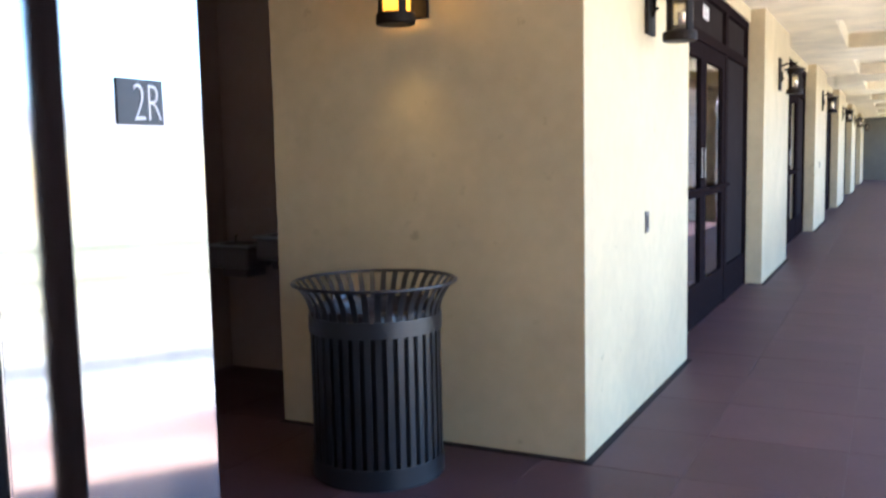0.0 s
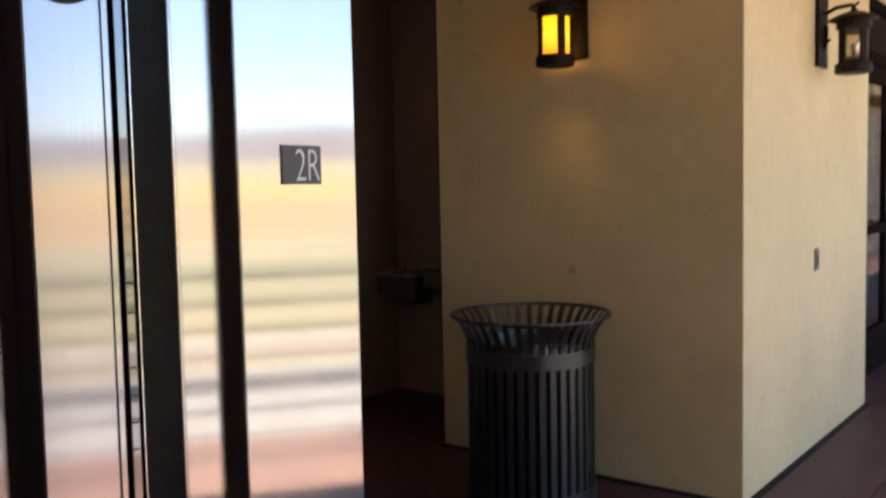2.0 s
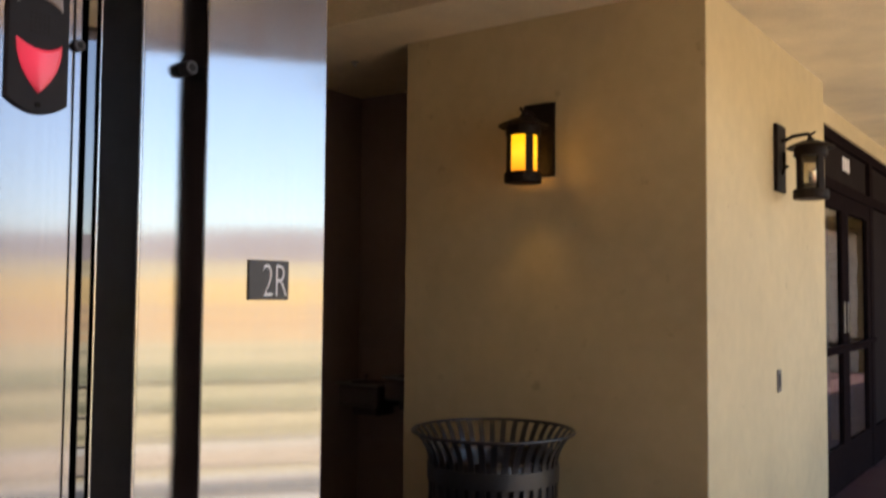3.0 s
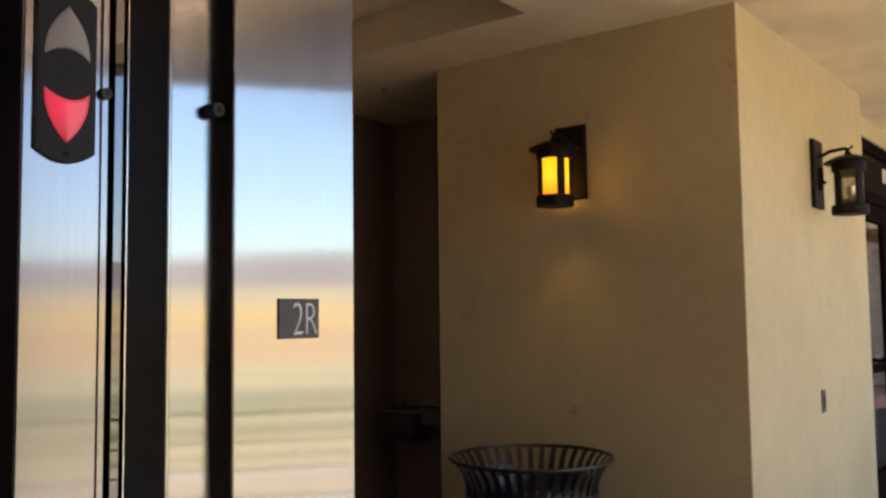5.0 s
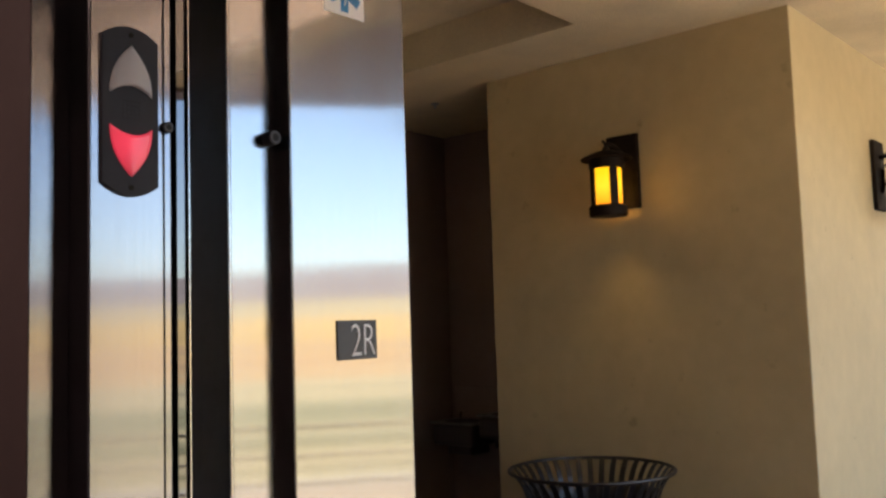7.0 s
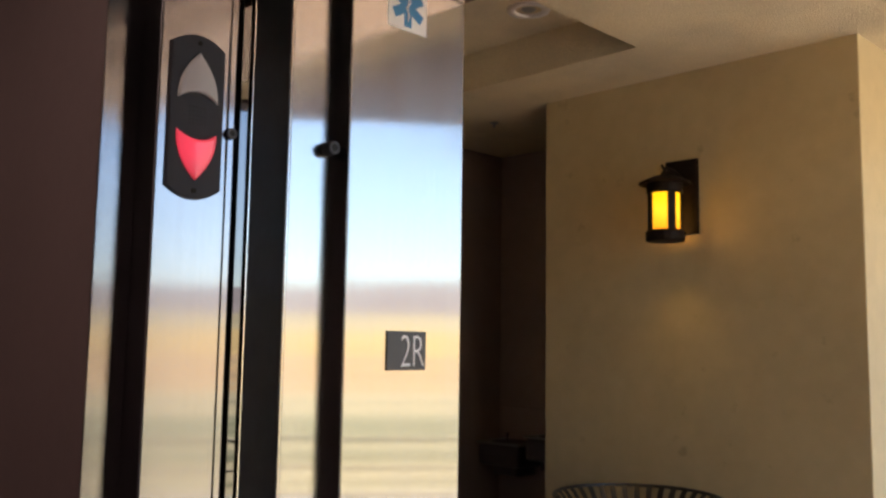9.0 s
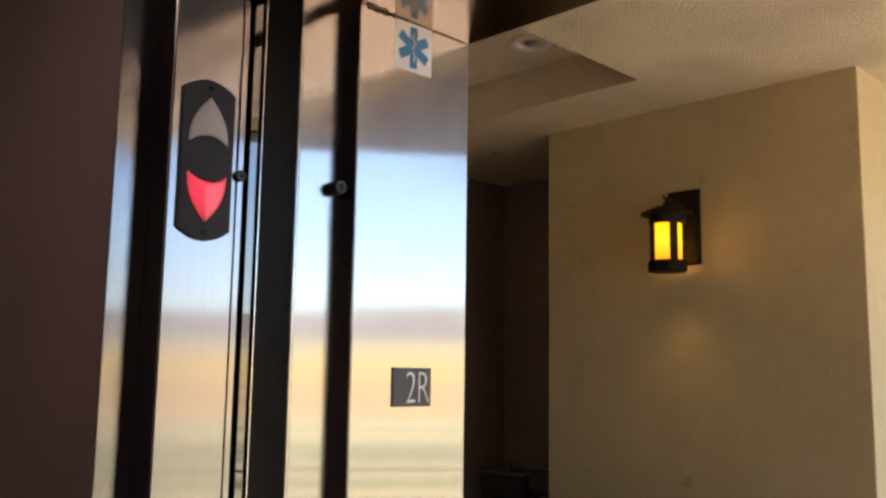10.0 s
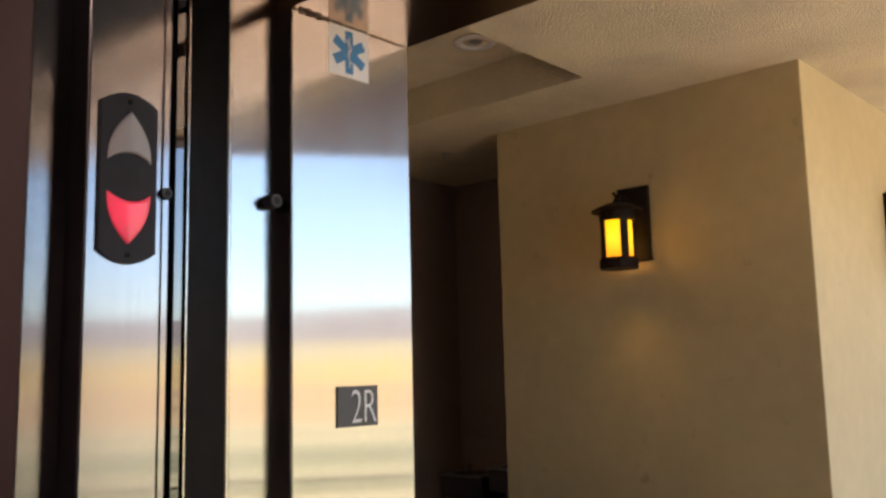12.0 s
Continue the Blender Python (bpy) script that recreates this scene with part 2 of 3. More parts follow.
HILL = mat("hazy_hill", (0.27, 0.225, 0.205), 1.0, var=0.15, scale=0.01, fine=0.05)
PANE = glass("clear_pane", (0.92, 0.94, 0.93))
AMBER = glow("amber_lit_glass", (1.0, 0.44, 0.012), 0.5)
an = AMBER.node_tree
aco = an.nodes.new("ShaderNodeTexCoord")
asp = an.nodes.new("ShaderNodeSeparateXYZ")
an.links.new(aco.outputs["Object"], asp.inputs[0])
amr = an.nodes.new("ShaderNodeMapRange")
amr.inputs["From Min"].default_value, amr.inputs["From Max"].default_value = -0.17, -0.02
an.links.new(asp.outputs["Z"], amr.inputs["Value"])
arp = an.nodes.new("ShaderNodeValToRGB")
arp.color_ramp.elements[0].color, arp.color_ramp.elements[1].color = (0.84, 0.25, 0.012, 1), (1.0, 0.485, 0.010, 1)
mid = arp.color_ramp.elements.new(0.55)
mid.color = (1.0, 0.53, 0.024, 1)
an.links.new(amr.outputs[0], arp.inputs["Fac"])
an.links.new(arp.outputs["Color"], an.nodes["Principled BSDF"].inputs["Emission Color"])
SEEDED = mat("seeded_amber_glass", (0.60, 0.53, 0.38), 0.02, 0.75, spec=1.0, var=0.15, scale=30, bump=0.08, bump_scale=60, stretch=(1, 1, 0.35), depth=0.002)
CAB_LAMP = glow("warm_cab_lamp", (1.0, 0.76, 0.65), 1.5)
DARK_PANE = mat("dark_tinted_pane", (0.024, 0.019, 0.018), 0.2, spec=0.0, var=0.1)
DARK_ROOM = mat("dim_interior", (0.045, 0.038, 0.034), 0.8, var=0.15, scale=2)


# ---- mesh helpers ----
def finish(name, bm, material, smooth=False):
    me = bpy.data.meshes.new(name)
    if smooth:
        for f in bm.faces:
            f.smooth = True
    bm.to_mesh(me)
    bm.free()
    me.materials.append(material)
    return new(name, me)


def part(name, bm, material, parent=None, label="", smooth=False):
    ob = finish(name, bm, material, smooth)
    ob.parent = parent
    if label:
        ob["label"] = label
    return ob


def thing(name, x, y, z, label, category, group="", kind="", rz=0):
    ob = new(name)
    ob.empty_display_size = 0.05
    ob.matrix_basis = pose(x, y, z, 0, 0, rz)
    return tagged(ob, label, category, group, kind)


def box(x0, y0, z0, x1, y1, z1, bevel=0.0, bm=None):
    own = bm or bmesh.new()
    g = bmesh.ops.create_cube(own, size=1.0, matrix=Matrix.LocRotScale(((x0 + x1) / 2, (y0 + y1) / 2, (z0 + z1) / 2), None, (abs(x1 - x0), abs(y1 - y0), abs(z1 - z0))))
    if bevel:
        es = {e for v in g["verts"] for e in v.link_edges}
        bmesh.ops.bevel(own, geom=list(es), offset=bevel, segments=2, profile=0.6, affect="EDGES")
    return own


def cyl(r0, r1, z0, z1, seg=24, m=None, bm=None, bevel=0.0):
    own = bm or bmesh.new()
    t = (m or Matrix()) @ Matrix.Translation((0, 0, (z0 + z1) / 2))
    g = bmesh.ops.create_cone(own, cap_ends=True, segments=seg, radius1=r0, radius2=r1, depth=z1 - z0, matrix=t)
    if bevel:
        es = {e for v in g["verts"] for e in v.link_edges if len(e.link_faces) == 2 and any(len(f.verts) > 4 for f in e.link_faces)}
        bmesh.ops.bevel(own, geom=list(es), offset=bevel, segments=2, profile=0.6, affect="EDGES")
    return own


def lathe(profile, seg=48, close=False):
    """Turns a profile of (radius, height) about z."""
    bm = bmesh.new()
    rings = []
    for r, z in profile:
        rings.append([bm.verts.new((r * math.cos(2 * math.pi * i / seg), r * math.sin(2 * math.pi * i / seg), z)) for i in range(seg)])
    pairs = list(zip(rings, rings[1:])) + ([(rings[-1], rings[0])] if close else [])
    for a, b in pairs:
        for i in range(seg):
            bm.faces.new((a[i], a[(i + 1) % seg], b[(i + 1) % seg], b[i]))
    bmesh.ops.recalc_face_normals(bm, faces=bm.faces)
    return bm


def tube(points, r, seg=8):
    """A round bar along points."""
    bm = bmesh.new()
    pts = [Vector(p) for p in points]
    rings = []
    for i, p in enumerate(pts):
        d = (pts[min(i + 1, len(pts) - 1)] - pts[max(i - 1, 0)]).normalized()
        side = d.cross(Vector((0, 0, 1)) if abs(d.z) < 0.9 else Vector((1, 0, 0))).normalized()
        up = side.cross(d)
        rings.append([bm.verts.new(p + r * (math.cos(2 * math.pi * k / seg) * side + math.sin(2 * math.pi * k / seg) * up)) for k in range(seg)])
    for a, b in zip(rings, rings[1:]):
        for k in range(seg):
            bm.faces.new((a[k], a[(k + 1) % seg], b[(k + 1) % seg], b[k]))
    bm.faces.new(rings[0][::-1])
    bm.faces.new(rings[-1])
    bmesh.ops.recalc_face_normals(bm, faces=bm.faces)
    return bm


def prism(outline, depth):
    """A flat outline in (u, v), with thickness along +n: u, v and n become x, y and z."""
    bm = bmesh.new()
    a = [bm.verts.new((u, v, 0)) for u, v in outline]
    b = [bm.verts.new((u, v, depth)) for u, v in outline]
    k = len(a)
    bm.faces.new(a[::-1])
    bm.faces.new(b)
    for i in range(k):
        bm.faces.new((a[i], a[(i + 1) % k], b[(i + 1) % k], b[i]))
    bmesh.ops.recalc_face_normals(bm, faces=bm.faces)
    return bm


def wall(name, x0, y0, z0, x1, y1, z1, material, label, category="wall", bevel=0.004):
    return tagged(part(name, box(x0, y0, z0, x1, y1, z1, bevel), material), label, category, kind="structure")


# ---- plan ----
YA = 2.473          # lobby wall facing the elevator
XB = -0.112         # corridor wall
XA = -1.743         # free edge of the lobby wall
XD = -0.27          # storefronts stand back to here
ZC = 2.76           # ceiling
XE = 2.20           # outer edge of the walkway
# the landing before the elevator bulges out: its edge runs slantwise; local x leads outwards, local y along the edge
LAND = pose(2.42, 2.30, 0, 0, 0, 35)
LEND, LBEG, LW = 0.384, -6.5, 0.94   # ends of the slanting edge, width of the paving border
YN = 42.8           # far end of the walkway
XR, YR = -2.84, 3.37  # dark recess beyond the lobby wall
SEGS = [(2.473, 4.622), (8.306, 10.60), (14.85, 17.5), (21.7, 24.7), (29.0, 32.0), (37.2, 40.6)]

# ---- floor and ground ----
slab = box(-3.3, 0.0, -0.30, XE + 0.03, YN, -0.006)
floor = tagged(part("floor", slab, GROUT), "red-brown tiled walkway floor with thin dark joints", "floor", kind="structure")



def outline(out):
    """The landing's plan beyond the walkway, its slanting edge moved outwards by out."""
    p, q = LAND @ Vector((out, LBEG, 0)), LAND @ Vector((out, LEND, 0))
    return [(2.02, p.y), (p.x, p.y), (q.x, q.y), (2.02, q.y)]


def landing(name, out, z0, z1, material, label, category):
    bm = prism(outline(out), z1 - z0)
    bmesh.ops.translate(bm, vec=(0, 0, z0), verts=bm.verts)
    return tagged(part(name, bm, material), label, category, kind="structure")


def turned(ob):
    """Sets a piece made in the landing's own axes along the slanting edge."""
    ob.matrix_basis = LAND
    return ob


landing("floor_landing", 0.03, -0.302, -0.008, GROUT, "slanting landing slab before the elevator", "floor")

# ---- ceiling ----
ceil = bmesh.new()


def coffer(x0, x1, y0, y1):
    box(x0 - 0.02, y0 - 0.02, ZC + 0.195, x1 + 0.02, y1 + 0.02, ZC + 0.25, bm=ceil)


LC = (-2.55, -0.879, 0.75, 2.018)     # lobby coffer
box(-3.3, -0.02, ZC, LC[0], 3.9, ZC + 0.2, bm=ceil)
box(LC[1], -0.02, ZC, XE, 3.9, ZC + 0.2, bm=ceil)
box(LC[0], -0.02, ZC, LC[1], LC[2], ZC + 0.2, bm=ceil)
box(LC[0], LC[3], ZC, LC[1], 3.9, ZC + 0.2, bm=ceil)
coffer(*LC)
y = 3.9
for k in range(10):
    a, b = 4.76 + 4.89 * k, 7.75 + 4.89 * k
    if b > YN:
        break
    box(-0.6, y, ZC, XE, a, ZC + 0.2, bm=ceil)
    box(-0.6, a, ZC, 0.45, b, ZC + 0.2, bm=ceil)
    box(1.95, a, ZC, XE, b, ZC + 0.2, bm=ceil)
    coffer(0.45, 1.95, a, b)
    y = b
box(-0.6, y, ZC, XE, YN + 0.2, ZC + 0.2, bm=ceil)
tagged(part("ceiling", ceil, CEILING), "cream sand-textured plaster ceiling with shallow coffers", "ceiling", kind="structure")
tagged(part("fascia_beam", box(XE - 0.4, 2.7, ZC - 0.17, XE, YN, ZC - 0.004, 0.01), BEAM), "brown plaster beam along the walkway edge", "beam", kind="structure")
landing("ceiling_landing", 0.10, ZC + 0.003, ZC + 0.21, CEILING, "cream sand-textured plaster ceiling of the landing", "ceiling")
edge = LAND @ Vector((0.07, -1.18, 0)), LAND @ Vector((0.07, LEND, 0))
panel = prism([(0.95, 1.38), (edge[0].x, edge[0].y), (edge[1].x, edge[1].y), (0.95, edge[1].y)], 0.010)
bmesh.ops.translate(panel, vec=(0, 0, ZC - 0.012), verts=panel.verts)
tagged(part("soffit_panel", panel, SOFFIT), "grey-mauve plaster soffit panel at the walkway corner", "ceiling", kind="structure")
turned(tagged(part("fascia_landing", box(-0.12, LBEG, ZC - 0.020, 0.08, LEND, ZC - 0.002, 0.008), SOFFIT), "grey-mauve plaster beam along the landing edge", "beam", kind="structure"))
tagged(part("roof_slab", box(-6, -12, ZC + 0.26, XE + 0.2, YN + 1, ZC + 0.6), RECESS), "plain roof slab over the walkway", "roof", kind="structure")
landing("roof_landing", 0.2, ZC + 0.262, ZC + 0.598, RECESS, "plain roof slab over the landing", "roof")

# ---- walls ----
wall("wall_lobby", XA, YA, -0.02, XB, 4.622, ZC + 0.05, PLASTER, "smooth tan plaster wall block with crisp corner", bevel=0.006)
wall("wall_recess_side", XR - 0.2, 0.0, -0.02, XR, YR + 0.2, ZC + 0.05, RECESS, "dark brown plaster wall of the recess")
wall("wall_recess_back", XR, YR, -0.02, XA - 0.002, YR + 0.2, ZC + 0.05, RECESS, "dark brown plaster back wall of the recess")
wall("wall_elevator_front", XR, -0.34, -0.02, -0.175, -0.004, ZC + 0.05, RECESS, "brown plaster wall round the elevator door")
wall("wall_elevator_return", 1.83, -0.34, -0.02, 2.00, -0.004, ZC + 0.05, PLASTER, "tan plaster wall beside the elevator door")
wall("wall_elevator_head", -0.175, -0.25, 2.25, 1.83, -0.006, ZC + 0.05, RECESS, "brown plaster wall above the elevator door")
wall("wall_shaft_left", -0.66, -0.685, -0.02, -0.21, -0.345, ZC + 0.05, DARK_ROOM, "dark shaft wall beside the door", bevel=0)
wall("wall_walkway_back", 1.95, -12, -0.02, 2.00, -0.34, ZC + 0.05, PLASTER, "tan plaster wall behind the elevator shaft")
for i, (a, b) in enumerate(SEGS[1:]):
    wall("wall_pier_%d" % (i + 1), -0.9, a, -0.02, XB, b, ZC + 0.05, PLASTER, "tan plaster pier between storefronts", bevel=0.006)
for i, ((a, b), (c, d)) in enumerate(zip(SEGS, SEGS[1:] + [(YN, YN)])):
    wall("lintel_%d" % (i + 1), XD - 0.08, b, 2.63, XD + 0.02, c, ZC + 0.05, PLASTER, "tan plaster strip above a storefront")
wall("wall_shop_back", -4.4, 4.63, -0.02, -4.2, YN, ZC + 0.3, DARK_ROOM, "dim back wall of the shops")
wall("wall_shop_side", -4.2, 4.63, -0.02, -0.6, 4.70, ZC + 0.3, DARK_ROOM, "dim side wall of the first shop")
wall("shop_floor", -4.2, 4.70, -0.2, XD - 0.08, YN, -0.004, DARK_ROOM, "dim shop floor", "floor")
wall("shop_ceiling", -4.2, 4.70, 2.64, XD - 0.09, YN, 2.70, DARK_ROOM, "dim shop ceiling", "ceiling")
wall("wall_landing_end", 2.0, -3.25, -0.3, 6.4, -3.05, ZC + 0.2, PLASTER, "tan plaster wall closing the landing")
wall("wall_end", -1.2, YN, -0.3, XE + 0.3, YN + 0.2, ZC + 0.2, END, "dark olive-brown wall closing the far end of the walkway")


def skirting(x0, y0, x1, y1):
    tagged(part("baseboard", box(x0, y0, 0.0, x1, y1, 0.004), BASE), "thin dark sealant strip at the foot of the wall", "baseboard", kind="structure")


skirting(XA, YA - 0.04, XB + 0.035, YA)
skirting(XB, YA, XB + 0.035, 4.622)
for a, b in SEGS[1:]:
    skirting(XB, a - 0.035, XB + 0.04, b)
    skirting(XD + 0.03, a - 0.035, XB, a)

# ---- elevator entrance ----
entrance = thing("elevator_entrance", 0, -0.2, 0, "brushed stainless elevator door frame with stepped jamb", "door frame")


def put_in(parent, name, bm, material, label="", smooth=False):
    """A part made in world metres, set under a thing."""
    ob = part(name, bm, material, parent, label, smooth)
    ob.matrix_parent_inverse = parent.matrix_basis.inverted()
    return ob


put_in(entrance, "jamb", box(-0.17, -0.2895, 0, 0.0, 0.0, 2.134, 0.003), STEEL)
put_in(entrance, "strike_face", box(-0.168, -0.386, 0, -0.037, -0.2880, 2.25, 0.0008), STEEL)
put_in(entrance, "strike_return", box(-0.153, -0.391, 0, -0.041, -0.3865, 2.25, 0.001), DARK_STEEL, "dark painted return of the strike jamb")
put_in(entrance, "edge_bead", box(-0.0408, -0.3908, 0, -0.0365, -0.3865, 2.25, 0.0014), STEEL_EDGE, "bright polished edge bead")
put_in(entrance, "slot_strip", box(-0.19, -0.47, 0, -0.155, -0.3915, 2.25), STEEL_EDGE)
put_in(entrance, "head", box(-0.17, -0.2895, 2.1345, 1.82, 0.0, 2.245, 0.0025), STEEL_WARM, "warm satin steel head")
put_in(entrance, "strike_head", box(-0.0355, -0.386, 2.152, 1.82, -0.2905, 2.25, 0.0015), STEEL_WARM, "warm satin steel head")
put_in(entrance, "header_plate", box(0.04, -0.598, 2.16, 1.82, -0.3875, 2.18), DARK_STEEL)
put_in(entrance, "side_jamb", box(1.65, -0.282, 0, 1.82, 0.0, 2.133, 0.0025), STEEL)
put_in(entrance, "sill", box(-0.04, -0.49, -0.03, 1.82, 0.0, 0.0, 0.002), METAL_GREY)


def bumper(x, y, z, name, r=0.013, length=0.03):
    th = thing(name, x, y, z, "small black rubber door bumper", "bumper", "door bumpers")
    part("sleeve", cyl(r, r * 0.92, 0, length, 20, pose(0, 0, 0, 0, 90, 0), bevel=0.002), RUBBER, th)
    rim = lathe([(r * 0.55, length - 0.002), (r * 0.90, length - 0.002), (r * 0.90, length + 0.0012), (r * 0.55, length + 0.0012)], 20, True)
    bmesh.ops.transform(rim, matrix=pose(0, 0, 0, 0, 90, 0), verts=rim.verts)
    part("rim", rim, RUBBER_WORN, th, "worn grey end ring", True)
    part("core", cyl(r * 0.5, r * 0.5, length, length + 0.0006, 14, pose(0, 0, 0, 0, 90, 0)), LINER, th, "dark hollow centre")
    return th


bumper(-0.037, -0.310, 1.788, "door_bumper", 0.013, 0.023)
flake = bmesh.new()
for k in range(16):
    u = -0.272 + 0.0065 * k + random.uniform(-0.002, 0.002)
    d = random.uniform(0.002, 0.007) * (1.0 if k < 11 else 0.5)
    box(0.0, u - random.uniform(0.002, 0.005), 2.1335 - d, 0.0006, u + random.uniform(0.002, 0.005), 2.1335 - random.uniform(0, 0.001), bm=flake)
put_in(entrance, "scuff", flake, SCUFF, "brown scuffed paint along the head joint")

# ---- elevator cab ----
cab = thing("elevator_cab", 0, -1.5, 0, "brown panelled elevator cab with stainless door column", "elevator")
put_in(cab, "front_panel", box(-0.62, -0.724, 0.0, -0.0205, -0.69, 2.40, 0.001), CAB, "dark brown front return panel")
put_in(cab, "column_recess", box(-0.10, -0.689, 0, -0.019, -0.6685, 2.40), STEEL_DULL, "stainless recess of the door column")
put_in(cab, "column_return", box(-0.0203, -0.7225, 0, -0.019, -0.689, 2.40), STEEL_DULL)
put_in(cab, "column", box(-0.10, -0.668, 0, 0.037, -0.555, 2.40, 0.0025), STEEL_DULL, "brushed stainless door column")
put_in(cab, "column_lip", box(-0.10, -0.5535, 0, 0.0365, -0.5425, 2.40, 0.0015), STEEL_DULL)
put_in(cab, "seal", box(-0.10, -0.542, 0, 0.012, -0.5285, 2.40), RUBBER, "black rubber seal")
put_in(cab, "slot_strip", box(-0.10, -0.528, 0, 0.029, -0.5145, 2.40, 0.0006), CHROME, "dark mirror-polished strip")
put_in(cab, "edge_trim", box(-0.10, -0.509, 0, 0.031, -0.5065, 2.40, 0.0008), STEEL_EDGE)
put_in(cab, "side_panel_left", box(-0.65, -2.5, 0, -0.62, -0.69, 2.40), CAB_DARK)
put_in(cab, "side_panel_right", box(1.90, -2.5, 0, 1.929, -0.50, 2.40), CAB_DARK)
put_in(cab, "back_panel", box(-0.65, -2.53, 0, 1.929, -2.5, 2.40), CAB_DARK)
put_in(cab, "cab_floor", box(-0.62, -2.5, -0.05, 1.90, -0.53, 0.0), CAB_DARK)
put_in(cab, "cab_ceiling", box(-0.65, -2.53, 2.40, 1.929, -0.50, 2.44), CAB_DARK)
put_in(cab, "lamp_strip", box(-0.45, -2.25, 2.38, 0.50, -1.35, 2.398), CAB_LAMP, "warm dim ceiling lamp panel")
put_in(cab, "transom", box(0.037, -0.724, 2.14, 1.90, -0.60, 2.40, 0.002), DARK_STEEL)
bumper(0.037, -0.5500, 1.760, "door_bumper", 0.009, 0.007)

door = thing("elevator_door", 1.75, -0.45, 0, "dark stainless sliding elevator door standing open", "elevator door")
put_in(door, "panel", box(1.655, -0.50, 0.01, 1.899, -0.465, 2.14, 0.003), STEEL)

# ---- direction lantern ----
lantern = thing("direction_lantern", 0.037, -0.609, 1.775, "charcoal elevator arrow lantern with lit red down arrow", "elevator indicator")
# u runs along +y, v up, thickness along +x
TURN = Matrix(((0, 0, 1, 0), (1, 0, 0, 0), (0, 1, 0, 0), (0, 0, 0, 1)))


def arched(w, h, rise, n=10):
    pts = [(w / 2 - w * i / n, h / 2 - rise + rise * (1 - (2 * i / n - 1) ** 2)) for i in range(n + 1)]
    return pts + [(-u, -v) for u, v in pts]


def flat(outline, depth, lift=0.0, bevel=0.0):
    bm = prism(outline, depth)
    if bevel:
        es = [e for e in bm.edges if all(v.co.z > depth * 0.9 for v in e.verts)]
        bmesh.ops.bevel(bm, geom=es, offset=bevel, segments=2, profile=0.6, affect="EDGES")
    bmesh.ops.transform(bm, matrix=TURN @ Matrix.Translation((0, 0, lift)), verts=bm.verts)
    return bm


def ridged(sign):
    """An arrow lens, raised to a ridge along its middle."""
    bm = bmesh.new()
    n = 14
    rows = []
    for i in range(n + 1):
        s = i / n
        half = 0.0318 * (1 - s ** 2.3) + 0.0006
        row = []
        for j in range(-6, 7):
            q = j / 6
            dip = 0.013 * (1 - q * q) * (1 - s)
            row.append(bm.verts.new((0.0075 + 0.0055 * (1 - abs(q) ** 1.6) * (1 - 0.5 * s), half * q, sign * (0.023 + dip + 0.071 * s))))
        rows.append(row)
    for a, b in zip(rows, rows[1:]):
        for j in range(12):
            bm.faces.new((a[j], a[j + 1], b[j + 1], b[j]))
    edge = [e for e in bm.edges if e.is_boundary]
    r = bmesh.ops.extrude_edge_only(bm, edges=edge)
    for v in r["geom"]:
        if isinstance(v, bmesh.types.BMVert):
            v.co.x = 0.001
    bmesh.ops.recalc_face_normals(bm, faces=bm.faces)
    return bm


part("backplate", flat(arched(0.087, 0.245, 0.017), 0.006, 0, 0.0015), GREY_PLASTIC, lantern)
part("up_arrow", ridged(1), LENS, lantern, "unlit grey up arrow", True)
part("down_arrow", ridged(-1), RED_LENS, lantern, "lit red down arrow", True)
for v in (0.110, -0.110):
    part("screw", cyl(0.004, 0.004, 0.005, 0.0072, 12, pose(0, 0, v) @ pose(0, 0, 0, 0, 90, 0)), BRONZE, lantern)
for i in range(5):
    for j in range(5):
        part("speaker_hole", cyl(0.0018, 0.0018, 0.0055, 0.0064, 6, pose(0, 0.0 + (i - 2) * 0.0062, (j - 2) * 0.0062 + 0.001) @ pose(0, 0, 0, 0, 90, 0)), LINER, lantern)

# ---- floor sign and sticker on the jamb ----
sign = thing("floor_sign", 0, -0.144, 1.438, "dark floor sign with pale raised characters 2R", "sign")
part("plate", flat([(-0.048, -0.0362), (0.048, -0.0362), (0.048, 0.0345), (-0.048, 0.0345)], 0.003, 0, 0.0008), SIGN, sign)
text = bpy.data.curves.new("lettering", "FONT")
text.body, text.size, text.extrude, text.align_x = "2R", 0.085, 0.0006, "LEFT"
text.space_character, text.offset = 0.98, -0.0013
letters = new("lettering", text)
letters.data.materials.append(WHITE)
letters.parent = sign
letters["label"] = "pale raised characters 2R"
letters.matrix_basis = Matrix.Translation((0.0034, -0.0180, -0.0300)) @ TURN @ Matrix.Diagonal((0.675, 1.0, 1.0, 1.0))

sticker = thing("medical_sticker", 0, -0.156, 2.084, "white square sticker with a blue six-armed medical star", "sticker")
part("backing", flat([(-0.049, -0.048), (0.049, -0.048), (0.049, 0.048), (-0.049, 0.048)], 0.0006), STICKER, sticker)
for a in (0, 60, 120):
    ob = part("star_bar", flat([(-0.0095, -0.041), (0.0095, -0.041), (0.0095, 0.041), (-0.0095, 0.041)], 0.0003 + a * 1e-6, 0.0008), BLUE, sticker)
    ob.matrix_basis = pose(0, 0, 0, a, 0, 0)
part("staff", tube([(0.0014, 0, -0.030), (0.0014, 0, 0.030)], 0.0009, 6), STICKER, sticker)
part("serpent", tube([(0.0016, 0.006 * math.sin(i * 0.55) * (0.5 + i / 40), -0.026 + 0.0024 * i) for i in range(22)], 0.0013, 6), STICKER, sticker)


